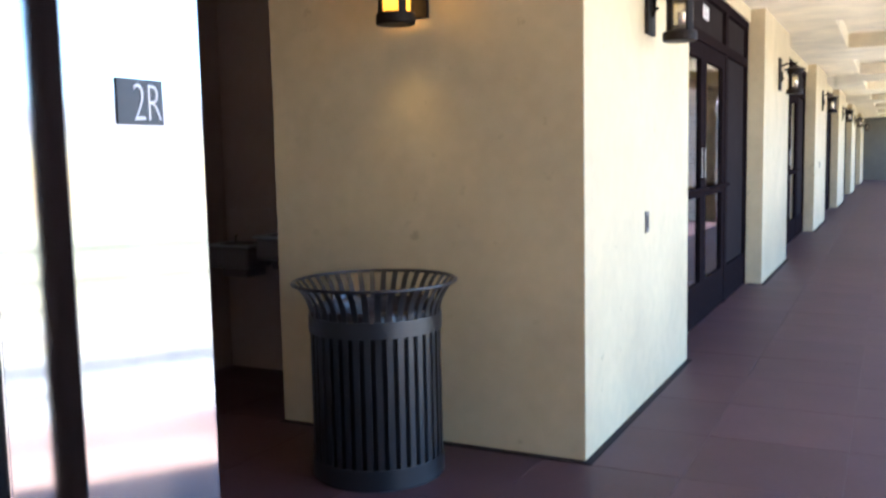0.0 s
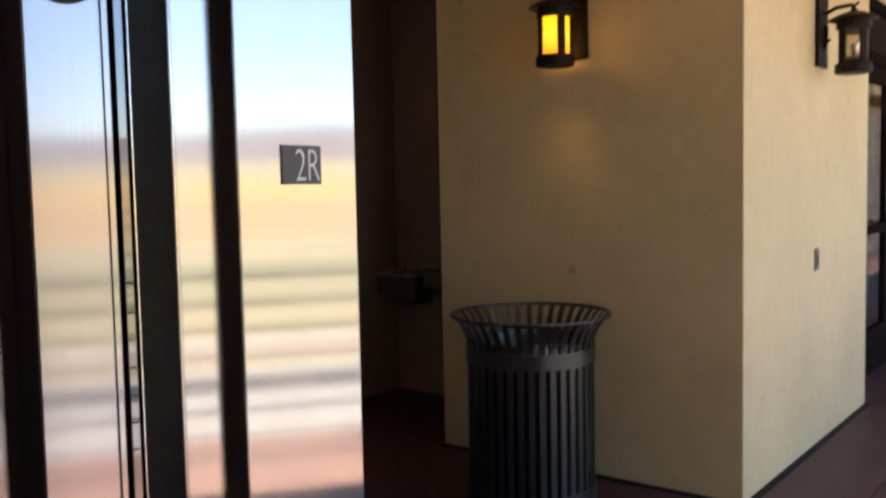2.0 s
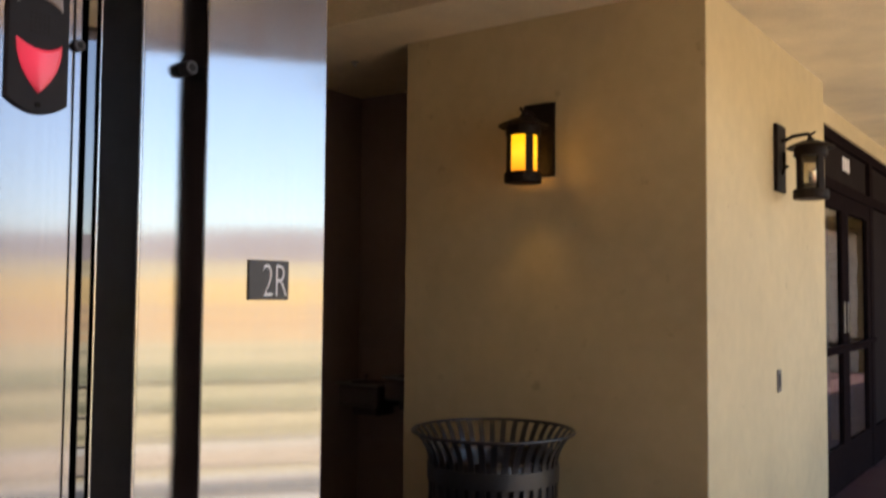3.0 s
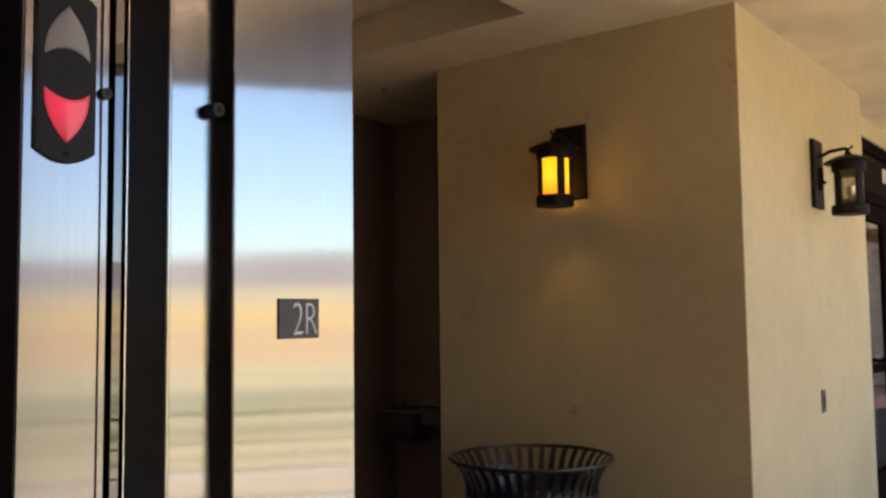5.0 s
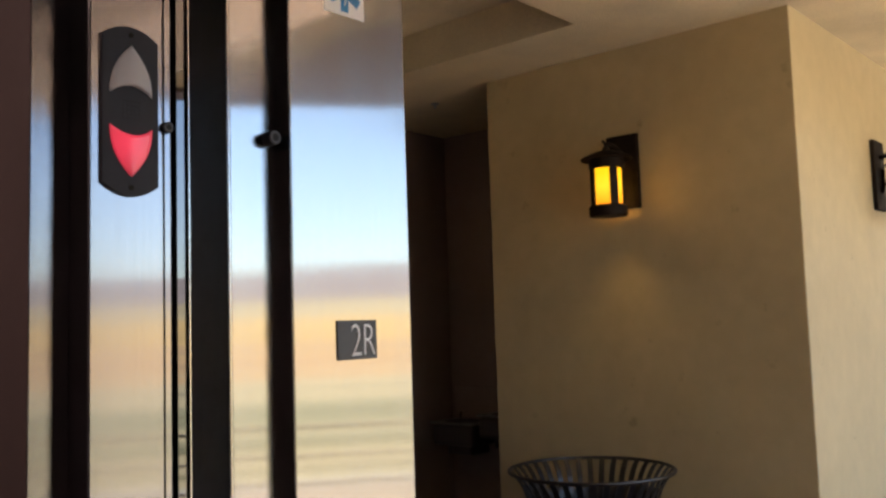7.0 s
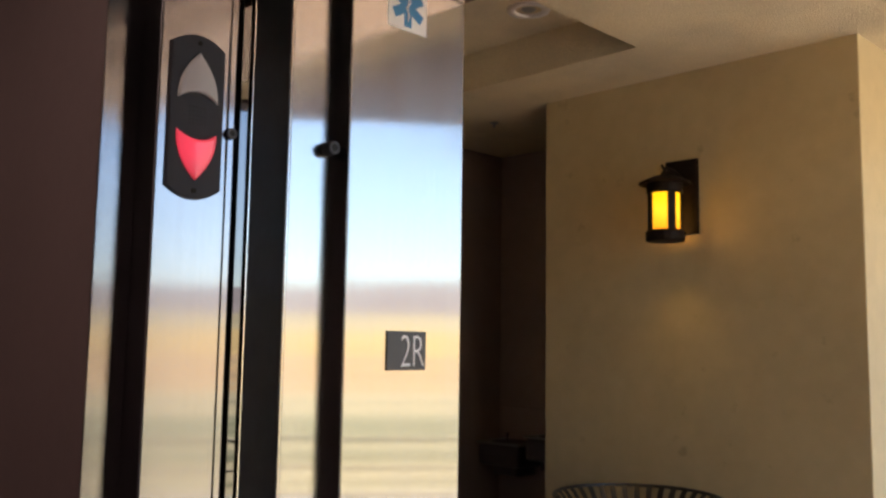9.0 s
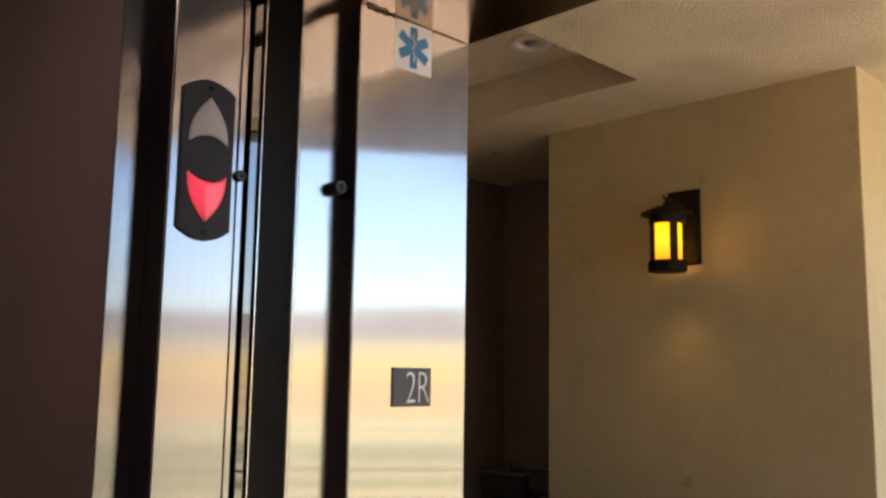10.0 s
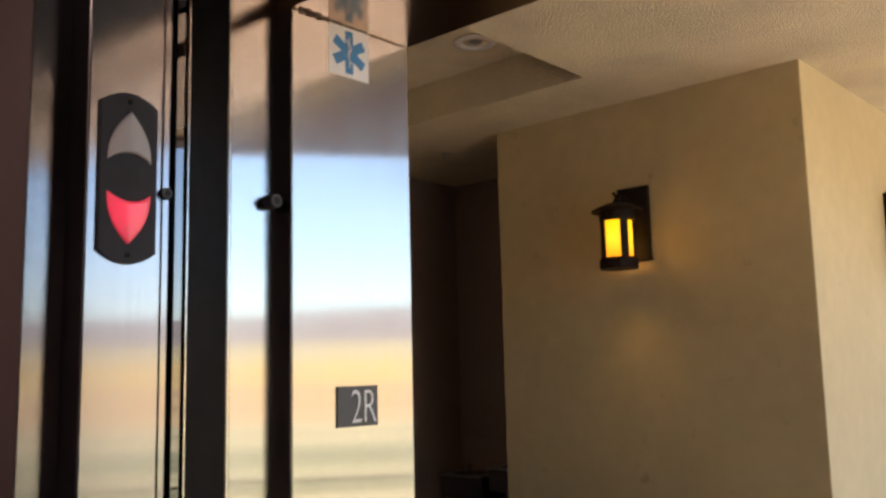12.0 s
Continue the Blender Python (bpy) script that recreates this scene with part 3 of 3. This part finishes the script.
# ---- wall lanterns ----
def sconce(name, x, y, z, rz, lit, label):
    """Backplate on the wall plane at local y = 0; the lantern hangs out along -y. z = 0 is the plate's middle."""
    th = thing(name, x, y, z, label, "wall lamp", "wall lanterns", rz=rz)
    part("backplate", box(-0.082, -0.022, -0.177, 0.082, 0.0, 0.177, 0.004), BRONZE, th)
    c = -0.165
    part("arm", tube([(0, -0.02, 0.092), (0, -0.05, 0.098), (0, -0.075, 0.112), (0, -0.12, 0.116), (0, c + 0.012, 0.118), (0, c, 0.108)], 0.0098, 10), BRONZE, th, smooth=True)
    part("brace", tube([(0, -0.022, -0.085), (0, -0.034, -0.055), (0, -0.034, 0.03)], 0.010, 8), BRONZE, th, smooth=True)
    part("hook", tube([(0, c + 0.004, 0.098), (0, c - 0.002, 0.110), (0, c - 0.010, 0.118), (0, c - 0.020, 0.123), (0, c - 0.025, 0.129)], 0.0062, 8), BRONZE, th, smooth=True)
    part("knob", cyl(0.010, 0.007, 0, 0.020, 14, pose(0, -0.036, -0.045, 90, 0, 0), bevel=0.002), BRONZE, th, smooth=True)
    m = Matrix.Translation((0, c, 0))

    def at(bm):
        bmesh.ops.transform(bm, matrix=m, verts=bm.verts)
        return bm
    part("cap", at(lathe([(0.0, 0.100), (0.014, 0.100), (0.020, 0.084), (0.05, 0.078), (0.080, 0.066), (0.114, 0.050), (0.118, 0.044), (0.113, 0.040), (0.079, 0.046), (0.0, 0.048)], 40)), BRONZE, th)
    part("collar", at(lathe([(0.078, 0.048), (0.082, 0.040), (0.082, 0.002), (0.078, -0.002), (0.066, -0.002), (0.066, 0.048)], 40, True)), BRONZE, th)
    part("base_ring", at(lathe([(0.0, -0.222), (0.084, -0.222), (0.088, -0.216), (0.088, -0.180), (0.082, -0.172), (0.066, -0.170), (0.0, -0.170)], 40)), BRONZE, th)
    for k in range(4):
        b = bmesh.new()
        rows = []
        for i in range(7):
            a = radians(54) + k * math.pi / 2 + radians(-14 + 28 * i / 6)
            rows.append([b.verts.new((r * math.cos(a), r * math.sin(a), z)) for r, z in ((0.078, -0.176), (0.078, 0.008), (0.068, 0.008), (0.068, -0.176))])
        for p, q in zip(rows, rows[1:]):
            for i in range(4):
                b.faces.new((p[i], p[(i + 1) % 4], q[(i + 1) % 4], q[i]))
        b.faces.new(rows[0])
        b.faces.new(rows[-1][::-1])
        bmesh.ops.recalc_face_normals(b, faces=b.faces)
        part("cage_bar", at(b), BRONZE, th)
    if lit:
        part("glass", at(cyl(0.066, 0.066, -0.170, 0.002, 40)), AMBER, th, "glowing amber glass", True)
    else:
        part("glass", at(cyl(0.066, 0.066, -0.170, 0.002, 40)), SEEDED, th, "unlit seeded glass", True)
    return th


lamp_a = sconce("wall_lantern", -0.923, YA, 2.155, 0, True, "dark bronze wall lantern with lit amber glass")
lamp_b = sconce("wall_lantern", XB, 3.57, 2.143, 90, False, "dark bronze wall lantern with unlit glass")
glowlamp = new("lantern_light", bpy.data.lights.new("lantern_light", "SPOT"))
glowlamp.data.spot_size, glowlamp.data.spot_blend = radians(104), 1.0
glowlamp.data.energy, glowlamp.data.color, glowlamp.data.shadow_soft_size = 0.62, (1.0, 0.60, 0.18), 0.06
glowlamp.location = (-0.923, YA - 0.165, 1.915)
bulb = new("lantern_bulb", bpy.data.lights.new("lantern_bulb", "POINT"))
bulb.data.energy, bulb.data.color, bulb.data.shadow_soft_size = 0.27, (1.0, 0.50, 0.11), 0.03
bulb.location = (-0.923, YA - 0.165, 2.025)
[c for c in lamp_a.children if c.name.startswith("glass")][0].visible_shadow = False
for a, b in SEGS[1:]:
    copy_thing(lamp_b, pose(XB, (a + b) / 2 + 0.1, 2.20 + 0.005 * (a - 8), 0, 0, 90))


# ---- key switch on the corridor wall ----
def switch(y, z):
    th = thing("wall_switch", XB, y, z, "narrow grey metal switch plate on the plaster wall", "switch plate")
    part("plate", box(0, -0.035, -0.057, 0.006, 0.035, 0.057, 0.002), BASIN, th)
    part("insert", box(0.006, -0.016, -0.034, 0.009, 0.016, 0.034, 0.001), RUBBER, th, "dark switch insert")
    return th


switch(3.545, 0.98)
switch(15.9, 1.1)


# ---- waste receptacle ----
def waste_can(x, y):
    th = thing("waste_receptacle", x, y, 0, "charcoal steel slatted waste receptacle with flared rim", "trash can")
    R, RT, H = 0.278, 0.347, 0.829
    n = 38
    part("top_ring", lathe([(RT + 0.008 * math.cos(a), H + 0.008 * math.sin(a)) for a in [2 * math.pi * k / 8 for k in range(8)]], 64, True), CAN, th, smooth=True)
    me = None
    for k in range(n):
        a = 2 * math.pi * k / n
        if me is None:
            bm = bmesh.new()
            prof = [(R, 0.05), (R, 0.695), (R + 0.003, 0.720), (R + 0.013, 0.752), (R + 0.030, 0.784), (R + 0.050, 0.811), (RT, H)]
            rows = []
            for r, z in prof:
                w = 0.0127
                rows.append([bm.verts.new((r, -w, z)), bm.verts.new((r, w, z)), bm.verts.new((r - 0.005, w, z)), bm.verts.new((r - 0.005, -w, z))])
            for p, q in zip(rows, rows[1:]):
                for j in range(4):
                    bm.faces.new((p[j], p[(j + 1) % 4], q[(j + 1) % 4], q[j]))
            bmesh.ops.recalc_face_normals(bm, faces=bm.faces)
            ob = part("slat", bm, CAN, th)
            me = ob.data
        else:
            ob = new("slat", me)
            ob.parent = th
        ob.matrix_basis = Matrix.Rotation(a, 4, "Z")
    part("upper_band", lathe([(R + 0.001, 0.626), (R + 0.0055, 0.626), (R + 0.006, 0.6266), (R + 0.006, 0.6276), (R + 0.006, 0.6944), (R + 0.006, 0.6954), (R + 0.0055, 0.696), (R + 0.001, 0.696)], 64), CAN, th, smooth=True)
    part("lower_band", lathe([(R + 0.001, 0.012), (R + 0.0055, 0.012), (R + 0.006, 0.0126), (R + 0.006, 0.0136), (R + 0.006, 0.0884), (R + 0.006, 0.0894), (R + 0.0055, 0.09), (R + 0.001, 0.09)], 64), CAN, th, smooth=True)
    part("liner", lathe([(0.0, 0.03), (R - 0.03, 0.03), (R - 0.022, 0.69), (R - 0.016, 0.705), (R - 0.03, 0.708), (R - 0.036, 0.67), (R - 0.045, 0.06), (0.0, 0.06)], 48), LINER, th, "black liner bucket", True)
    part("foot_ring", lathe([(R - 0.02, 0.0), (R + 0.001, 0.0), (R + 0.001, 0.013), (R - 0.02, 0.013)], 48, True), RUBBER, th)
    return th


waste_can(-0.902, 2.030)


def bin_bag(x, y):
    """A thin bag hung in the bucket, its mouth crumpled over the bucket's rim."""
    th = thing("bin_bag", x, y, 0, "crumpled translucent bin bag inside the waste receptacle", "bin bag")
    bm = lathe([(0.226, 0.30), (0.234, 0.60), (0.240, 0.700), (0.246, 0.722), (0.256, 0.728), (0.264, 0.716), (0.2665, 0.680), (0.2665, 0.664)], 96)
    for v in bm.verts:
        if v.co.z > 0.69:
            a = math.atan2(v.co.y, v.co.x)
            f = noise.noise((5 * math.cos(a), 5 * math.sin(a), v.co.z * 9)) + 0.5 * noise.noise((14 * math.cos(a), 14 * math.sin(a), v.co.z * 30))
            k = 1 + 0.012 * f
            v.co.x, v.co.y, v.co.z = v.co.x * k, v.co.y * k, v.co.z + 0.012 * f
    part("bag_mouth", bm, BAG, th, smooth=True)
    return th


bin_bag(-0.902, 2.030)


# ---- storefront doors ----
def storefront(y0, y1):
    L = y1 - y0
    th = thing("storefront", XD, y0, 0, "dark bronze glazed double doors with sidelights and transom", "storefront", "storefronts")
    X0, X1 = -0.07, 0.0
    dl, dr = 0.44, 2.36        # door pair within the frame
    for a, b in ((0, 0.07), (dl - 0.10, dl), (dr, dr + 0.13), (L - 0.07, L)):
        part("post", box(X0, a, 0, X1, b, 2.63, 0.003), FRAME, th)
    part("head_rail", box(X0, 0, 2.55, X1 + 0.004, L, 2.632, 0.003), FRAME, th)
    part("transom_rail", box(X0, 0.07, 2.19, X1 + 0.004, L - 0.07, 2.27, 0.003), FRAME, th)
    for a, b in ((0.07, dl - 0.10), (dr + 0.13, L - 0.07)):
        part("kick_panel", box(X0 + 0.02, a, 0, X1 - 0.01, b, 0.32, 0.003), FRAME, th)
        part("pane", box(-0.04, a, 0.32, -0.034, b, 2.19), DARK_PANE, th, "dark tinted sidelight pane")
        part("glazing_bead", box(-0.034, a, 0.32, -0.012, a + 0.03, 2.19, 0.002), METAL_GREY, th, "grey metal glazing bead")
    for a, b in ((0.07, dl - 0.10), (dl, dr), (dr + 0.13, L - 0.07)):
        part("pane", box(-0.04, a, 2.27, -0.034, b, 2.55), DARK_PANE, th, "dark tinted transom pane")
    mid = (dl + dr) / 2
    for a, b, s in ((dl + 0.004, mid - 0.002, 1), (mid + 0.002, dr - 0.004, -1)):
        leaf = part("door", box(-0.05, a, 0.01, -0.006, a + 0.11, 2.185, 0.003), FRAME, th, "dark bronze glazed door leaf")
        part("stile", box(-0.05, b - 0.11, 0.01, -0.006, b, 2.185, 0.003), FRAME, leaf)
        part("bottom_rail", box(-0.05, a + 0.11, 0.01, -0.006, b - 0.11, 0.33, 0.003), FRAME, leaf)
        part("top_rail", box(-0.05, a + 0.11, 2.06, -0.006, b - 0.11, 2.185, 0.003), FRAME, leaf)
        part("middle_rail", box(-0.048, a + 0.11, 1.00, -0.008, b - 0.11, 1.05, 0.003), FRAME, leaf)
        for z0, z1 in ((0.33, 1.00), (1.05, 2.06)):
            p = part("pane", box(-0.032, a + 0.11, z0, -0.026, b - 0.11, z1), PANE, leaf)
            p.visible_shadow = False
        part("push_bar", tube([(-0.01, a + 0.07, 1.06), (0.05, a + 0.12, 1.07), (0.06, (a + b) / 2, 1.075), (0.05, b - 0.12, 1.07), (-0.01, b - 0.07, 1.06)], 0.014, 10), FRAME, leaf, "dark curved push bar", True)
        part("pull_plate", box(-0.006, (b - 0.07 if s > 0 else a + 0.05), 1.15, -0.002, (b - 0.045 if s > 0 else a + 0.075), 1.38, 0.001), METAL_GREY, leaf)
    for k in range(3):
        part("number_bar", box(-0.030, 1.46 + 0.085 * k, 2.395, -0.026, 1.505 + 0.085 * k, 2.50, 0.001), WHITE, th, "white number bar")
    return th


shop = storefront(4.622, 8.306)
for (a, b), (c, d) in zip(SEGS[1:], SEGS[2:]):
    copy_thing(shop, pose(XD, c - 3.684, 0))
    wall("wall_infill_%d" % round(b), -0.5, b, 0, XD - 0.01, c - 3.684, 2.63, PLASTER, "tan plaster infill beside a storefront")

# ---- ceiling fittings ----
down = thing("downlight", -1.268, 1.742, ZC + 0.195, "round recessed downlight with white trim ring", "downlight")
part("trim", lathe([(0.060, -0.004), (0.066, -0.010), (0.098, -0.007), (0.100, 0.0), (0.06, 0.0)], 48, True), LIGHT_TRIM, down, smooth=True)
part("reflector", lathe([(0.060, -0.004), (0.052, 0.03), (0.03, 0.05), (0.0, 0.052)], 40), LIGHT_TRIM, down, smooth=True)
part("lamp", lathe([(0.0, -0.012), (0.018, -0.010), (0.034, 0.0), (0.042, 0.014), (0.040, 0.035)], 32), METAL_GREY, down, "grey lamp face", True)
sprinkler = thing("sprinkler_head", -2.23, 2.60, ZC, "small grey metal sprinkler head on the ceiling", "sprinkler")
part("escutcheon", cyl(0.020, 0.024, -0.006, 0, 24), METAL_GREY, sprinkler)
part("nozzle", cyl(0.006, 0.008, -0.024, -0.006, 16), METAL_GREY, sprinkler)
part("deflector", cyl(0.011, 0.011, -0.026, -0.024, 16), METAL_GREY, sprinkler)


# ---- drinking fountain in the recess ----
def basin(th, x, z):
    """A rounded trough with a sunk bowl, its top at z, hung on the wall at local y = 0."""
    unit = part("basin", box(x - 0.17, -0.27, z - 0.15, x + 0.17, -0.02, z - 0.012, 0.03), BASIN, th, "dull dark steel basin")
    part("rim", box(x - 0.178, -0.278, z - 0.012, x + 0.178, -0.015, z, 0.004), METAL_GREY, unit, "brighter steel rim")
    part("bowl", lathe([(0.0, z + 0.001), (0.09, z + 0.001), (0.115, z + 0.004), (0.12, z + 0.002)], 28), BASIN, unit, smooth=True).location = (x, -0.15, 0)
    part("spout", tube([(x - 0.09, -0.07, z), (x - 0.09, -0.07, z + 0.035), (x - 0.06, -0.10, z + 0.045)], 0.010, 10), STEEL_EDGE, unit, smooth=True)
    part("bracket", box(x - 0.10, -0.2, z - 0.21, x + 0.10, 0.0, z - 0.152, 0.01), BASIN, th)


fountain = thing("drinking_fountain", -2.42, YR, 0, "two-level steel drinking fountain on a dark wall", "drinking fountain")
part("wall_plate", box(-0.38, -0.014, 0.45, 0.42, 0.0, 1.05, 0.004), RECESS, fountain)
basin(fountain, -0.20, 0.835)
basin(fountain, 0.19, 0.895)

# ---- walkway edge: railing and stone columns ----
def railing(name, m, y0, y1, label):
    th = thing(name, 0, 0, 0, label, "railing", "railings")
    th.matrix_basis = m
    part("top_rail", box(-0.012, y0, 0.922, 0.012, y1, 0.938, 0.004), RAIL, th)
    for k in range(6):
        part("bar", tube([(0, y0, 0.05 + 0.145 * k), (0, y1, 0.05 + 0.145 * k)], 0.0075, 8), RAIL, th)
    me = None
    y = y0 + 0.03
    while y < y1:
        if me is None:
            ob = part("post", box(-0.01, -0.01, 0, 0.01, 0.01, 0.921, 0.002), RAIL, th)
            me = ob.data
        else:
            ob = new("post", me)
            ob.parent = th
        ob.location = (0, y, 0)
        y += 1.9
    return th


railing("railing", LAND @ pose(-0.08, 0, 0), LBEG + 0.05, LEND - 0.05, "grey-brown steel railing with level bars round the landing")
railing("railing", pose(XE - 0.08, 0, 0), 2.75, YN, "grey-brown steel railing with level bars along the walkway edge")

# ---- ground below and the far view ----
ZG = -4.2
wall("ground", -2500, -2500, ZG - 1, 2500, 2500, ZG, EARTH, "dry tan open ground reaching the hills", "ground", 0)
for name, x0, x1, m, label in (
        ("pavement", 2.0, 15.3, CONCRETE, "pale concrete walk below"), ("kerb_1", 15.3, 17.6, PALE, "pale concrete strip"),
        ("gutter", 17.6, 18.2, ASPHALT, "grey gutter strip"), ("kerb_2", 18.2, 19.9, PALE, "pale concrete strip"),
        ("road", 19.9, 22.2, ASPHALT, "grey asphalt drive"), ("kerb_3", 22.2, 23.2, PALE, "pale concrete kerb"),
        ("verge_1", 23.2, 24.4, CREAM_SOIL, "pale gravel strip"), ("verge_2", 24.4, 27.8, PINK_SOIL, "pinkish bare verge"),
        ("kerb_4", 27.8, 29.2, PALE, "pale concrete edge"), ("verge_3", 29.2, 31.2, CREAM_SOIL, "pale gravel strip"),
        ("path_1", 31.2, 32.5, GRASS, "thin strip of dry grass"), ("field_1", 32.5, 38.6, CREAM_SOIL, "pale bare soil"),
        ("hedge_strip_1", 38.6, 41.2, GRASS, "strip of dark dry grass"), ("field_2", 41.2, 43.6, OLIVE, "olive dry scrub"),
        ("field_3", 43.6, 46.4, CREAM_SOIL, "pale dry field"), ("field_4", 46.4, 47.6, OLIVE, "olive dry scrub"),
        ("field_5", 47.6, 50.2, CREAM_SOIL, "pale dry field"), ("field_6", 50.2, 53.2, OLIVE, "olive dry scrub"),
        ("hedge_strip_2", 53.2, 54.2, GRASS, "thin strip of dry grass"), ("field_7", 54.2, 57.5, OLIVE, "olive dry scrub"),
        ("hedge_strip_3", 57.5, 59.3, GRASS, "thin strip of dry grass"), ("field_8", 59.3, 66, OLIVE, "olive dry scrub"),
        ("field_9", 66, 80, CREAM_SOIL, "pale dry field"), ("field_10", 80, 84, OLIVE, "olive dry scrub"),
        ("field_11", 84, 101, CREAM_SOIL, "pale dry field"), ("field_12", 101, 118, ORANGE, "orange-tan dry field"),
        ("field_13", 118, 125, CREAM_SOIL, "pale dry field"), ("field_14", 125, 148, ORANGE, "orange-tan dry field"),
        ("field_15", 148, 165, EARTH, "brownish dry field"), ("field_16", 165, 215, ORANGE, "orange-tan dry field"),
        ("field_17", 215, 235, GOLD, "golden dry field"), ("field_18", 235, 290, EARTH, "brownish dry field"),
        ("field_19", 290, 430, ORANGE, "orange-tan dry field")):
    turned(wall(name, x0, -400, ZG - 0.5, x1, 500, ZG + 0.04, m, label, "road" if m is ASPHALT else "ground", 0))


def ridge(name, near, step, rows, rise, height, material, label):
    """A range round the outer side of the place: rows of ground that climb from the plain; height(i, j) in metres."""
    bm = bmesh.new()
    grid = []
    for i in range(121):
        a = radians(-100 + 200 * i / 120)
        row = []
        for j in range(rows + 1):
            d = near + step * j
            row.append(bm.verts.new((d * math.cos(a), d * math.sin(a), ZG - 0.6 + (j / rows) ** rise * height(i, j))))
        grid.append(row)
    for p, q in zip(grid, grid[1:]):
        for j in range(rows):
            bm.faces.new((p[j], q[j], q[j + 1], p[j + 1]))
    bmesh.ops.recalc_face_normals(bm, faces=bm.faces)
    tagged(part(name, bm, material, smooth=True), label, "hills", kind="structure")


ridge("backdrop_rise", 420, 25, 4, 1.0, lambda i, j: 14 + 2.5 * noise.noise((i * 0.25, 1.7, 0)) + 0.8 * noise.noise((i * 0.9, j * 0.5, 3)), GOLD, "low rise of golden dry grass")
ridge("backdrop_foothills", 505, 40, 4, 1.0, lambda i, j: 29 + 5 * noise.noise((i * 0.2, 2.3, 0)) + 2 * noise.noise((i * 0.9, j * 0.5, 7)), YELLOW, "low dry tan foothills")
ridge("backdrop_hills", 1500, 90, 8, 1.2, lambda i, j: 150 + 45 * noise.noise((i * 0.13, 0.3, 0)) + 16 * noise.noise((i * 0.6, j * 0.5, 4)), HILL, "low hazy purple-grey desert hills")


# ---- stone columns along the walkway edge ----
def column(y):
    th = thing("stone_pier", XE - 0.25, y, 0, "stacked grey-brown stone pier at the walkway edge", "pier", "stone piers")
    HX, HY = 0.25, 0.62
    part("core", box(-HX + 0.03, -HY + 0.03, ZG, HX + 0.62, HY - 0.03, ZC - 0.1), GROUT, th)
    bm = bmesh.new()
    z = 0.0
    while z < ZC - 0.20:
        h = random.uniform(0.07, 0.16)
        u = -HY
        while u < HY - 0.02:
            w = min(random.uniform(0.18, 0.45), HY - u)
            d = random.uniform(0.0, 0.03)
            box(-HX - d, u + 0.005, z + 0.005, -HX + 0.1, u + w - 0.005, z + h - 0.005, bm=bm)
            u += w
        for sgn in (-1, 1):
            box(-HX + 0.105, sgn * HY, z + 0.005, HX + 0.65, sgn * (HY - 0.08), z + h - 0.005, bm=bm)
        z += h
    tagged(part("stone_facing", bm, STONE, th, "uneven stacked stones"), kind="stuff")
    return th


col = column(10.6)
for k in range(1, 5):
    copy_thing(col, pose(XE - 0.25, 10.6 + 7.0 * k, 0))

# ---- floor tiles ----
T = 0.61


def tile_bm(x0, y0, x1, y1, bm, z=0.0):
    c = 0.0006
    lo = [bm.verts.new(p) for p in ((x0, y0, -0.0055), (x1, y0, -0.0055), (x1, y1, -0.0055), (x0, y1, -0.0055))]
    md = [bm.verts.new(p) for p in ((x0, y0, z - c), (x1, y0, z - c), (x1, y1, z - c), (x0, y1, z - c))]
    hi = [bm.verts.new(p) for p in ((x0 + c, y0 + c, z), (x1 - c, y0 + c, z), (x1 - c, y1 - c, z), (x0 + c, y1 - c, z))]
    for p, q in ((lo, md), (md, hi)):
        for i in range(4):
            bm.faces.new((p[i], p[(i + 1) % 4], q[(i + 1) % 4], q[i]))
    bm.faces.new(hi)


rest = bmesh.new()
apron = bmesh.new()
shared = None
made = 0
for j in range(80):
    for i in range(-5, 5):
        x0, y0 = -0.30 + T * i, 0.0 + T * j
        x1, y1 = min(x0 + T, XE), min(y0 + T, YN)
        if y0 > 3.6 and x1 < -0.3:
            continue
        if x1 - x0 < 0.05 or y1 - y0 < 0.05:
            continue
        whole = x1 - x0 > T - 0.001 and y1 - y0 > T - 0.001
        if whole and made < 200:
            if shared is None:
                b = bmesh.new()
                tile_bm(-T / 2 + 0.0014, -T / 2 + 0.0014, T / 2 - 0.0014, T / 2 - 0.0014, b)
                ob = part("tile", b, TILE, floor)
                shared = ob.data
            else:
                ob = new("tile", shared)
                ob.parent = floor
            ob.location = (x0 + T / 2, y0 + T / 2, random.uniform(-0.0006, 0.0))
            made += 1
        else:
            tile_bm(x0 + 0.0014, y0 + 0.0014, x1 - 0.0014, y1 - 0.0014, rest)
tagged(part("tiles", rest, TILE, floor), kind="stuff")

back = LAND.inverted()
for j in range(-6, 5):
    for i in range(7):
        x0, y0 = XE + 0.002 + T * i, T * j
        x1, y1 = x0 + T, y0 + T
        if max((back @ Vector((x, y, 0))).x for x in (x0, x1) for y in (y0, y1)) < 0.0:
            tile_bm(x0 + 0.0014, y0 + 0.0014, x1 - 0.0014, y1 - 0.0014, apron)
tagged(part("landing_tiles", apron, TILE, floor), kind="stuff")

# pale paving border along the landing edge, laid over the tiles
border = bmesh.new()
for row in range(3):
    y = LBEG
    while y < LEND - 0.2:
        a = -LW + LW / 3 * row
        tile_bm(a + 0.002, y + 0.002, a + LW / 3 - 0.002, min(y + 0.398, LEND), border, 0.005)
        y += 0.4
paving = turned(part("border_paver", border, SALMON, None, "pale salmon border pavers"))
paving.parent = floor
tagged(paving, kind="stuff")
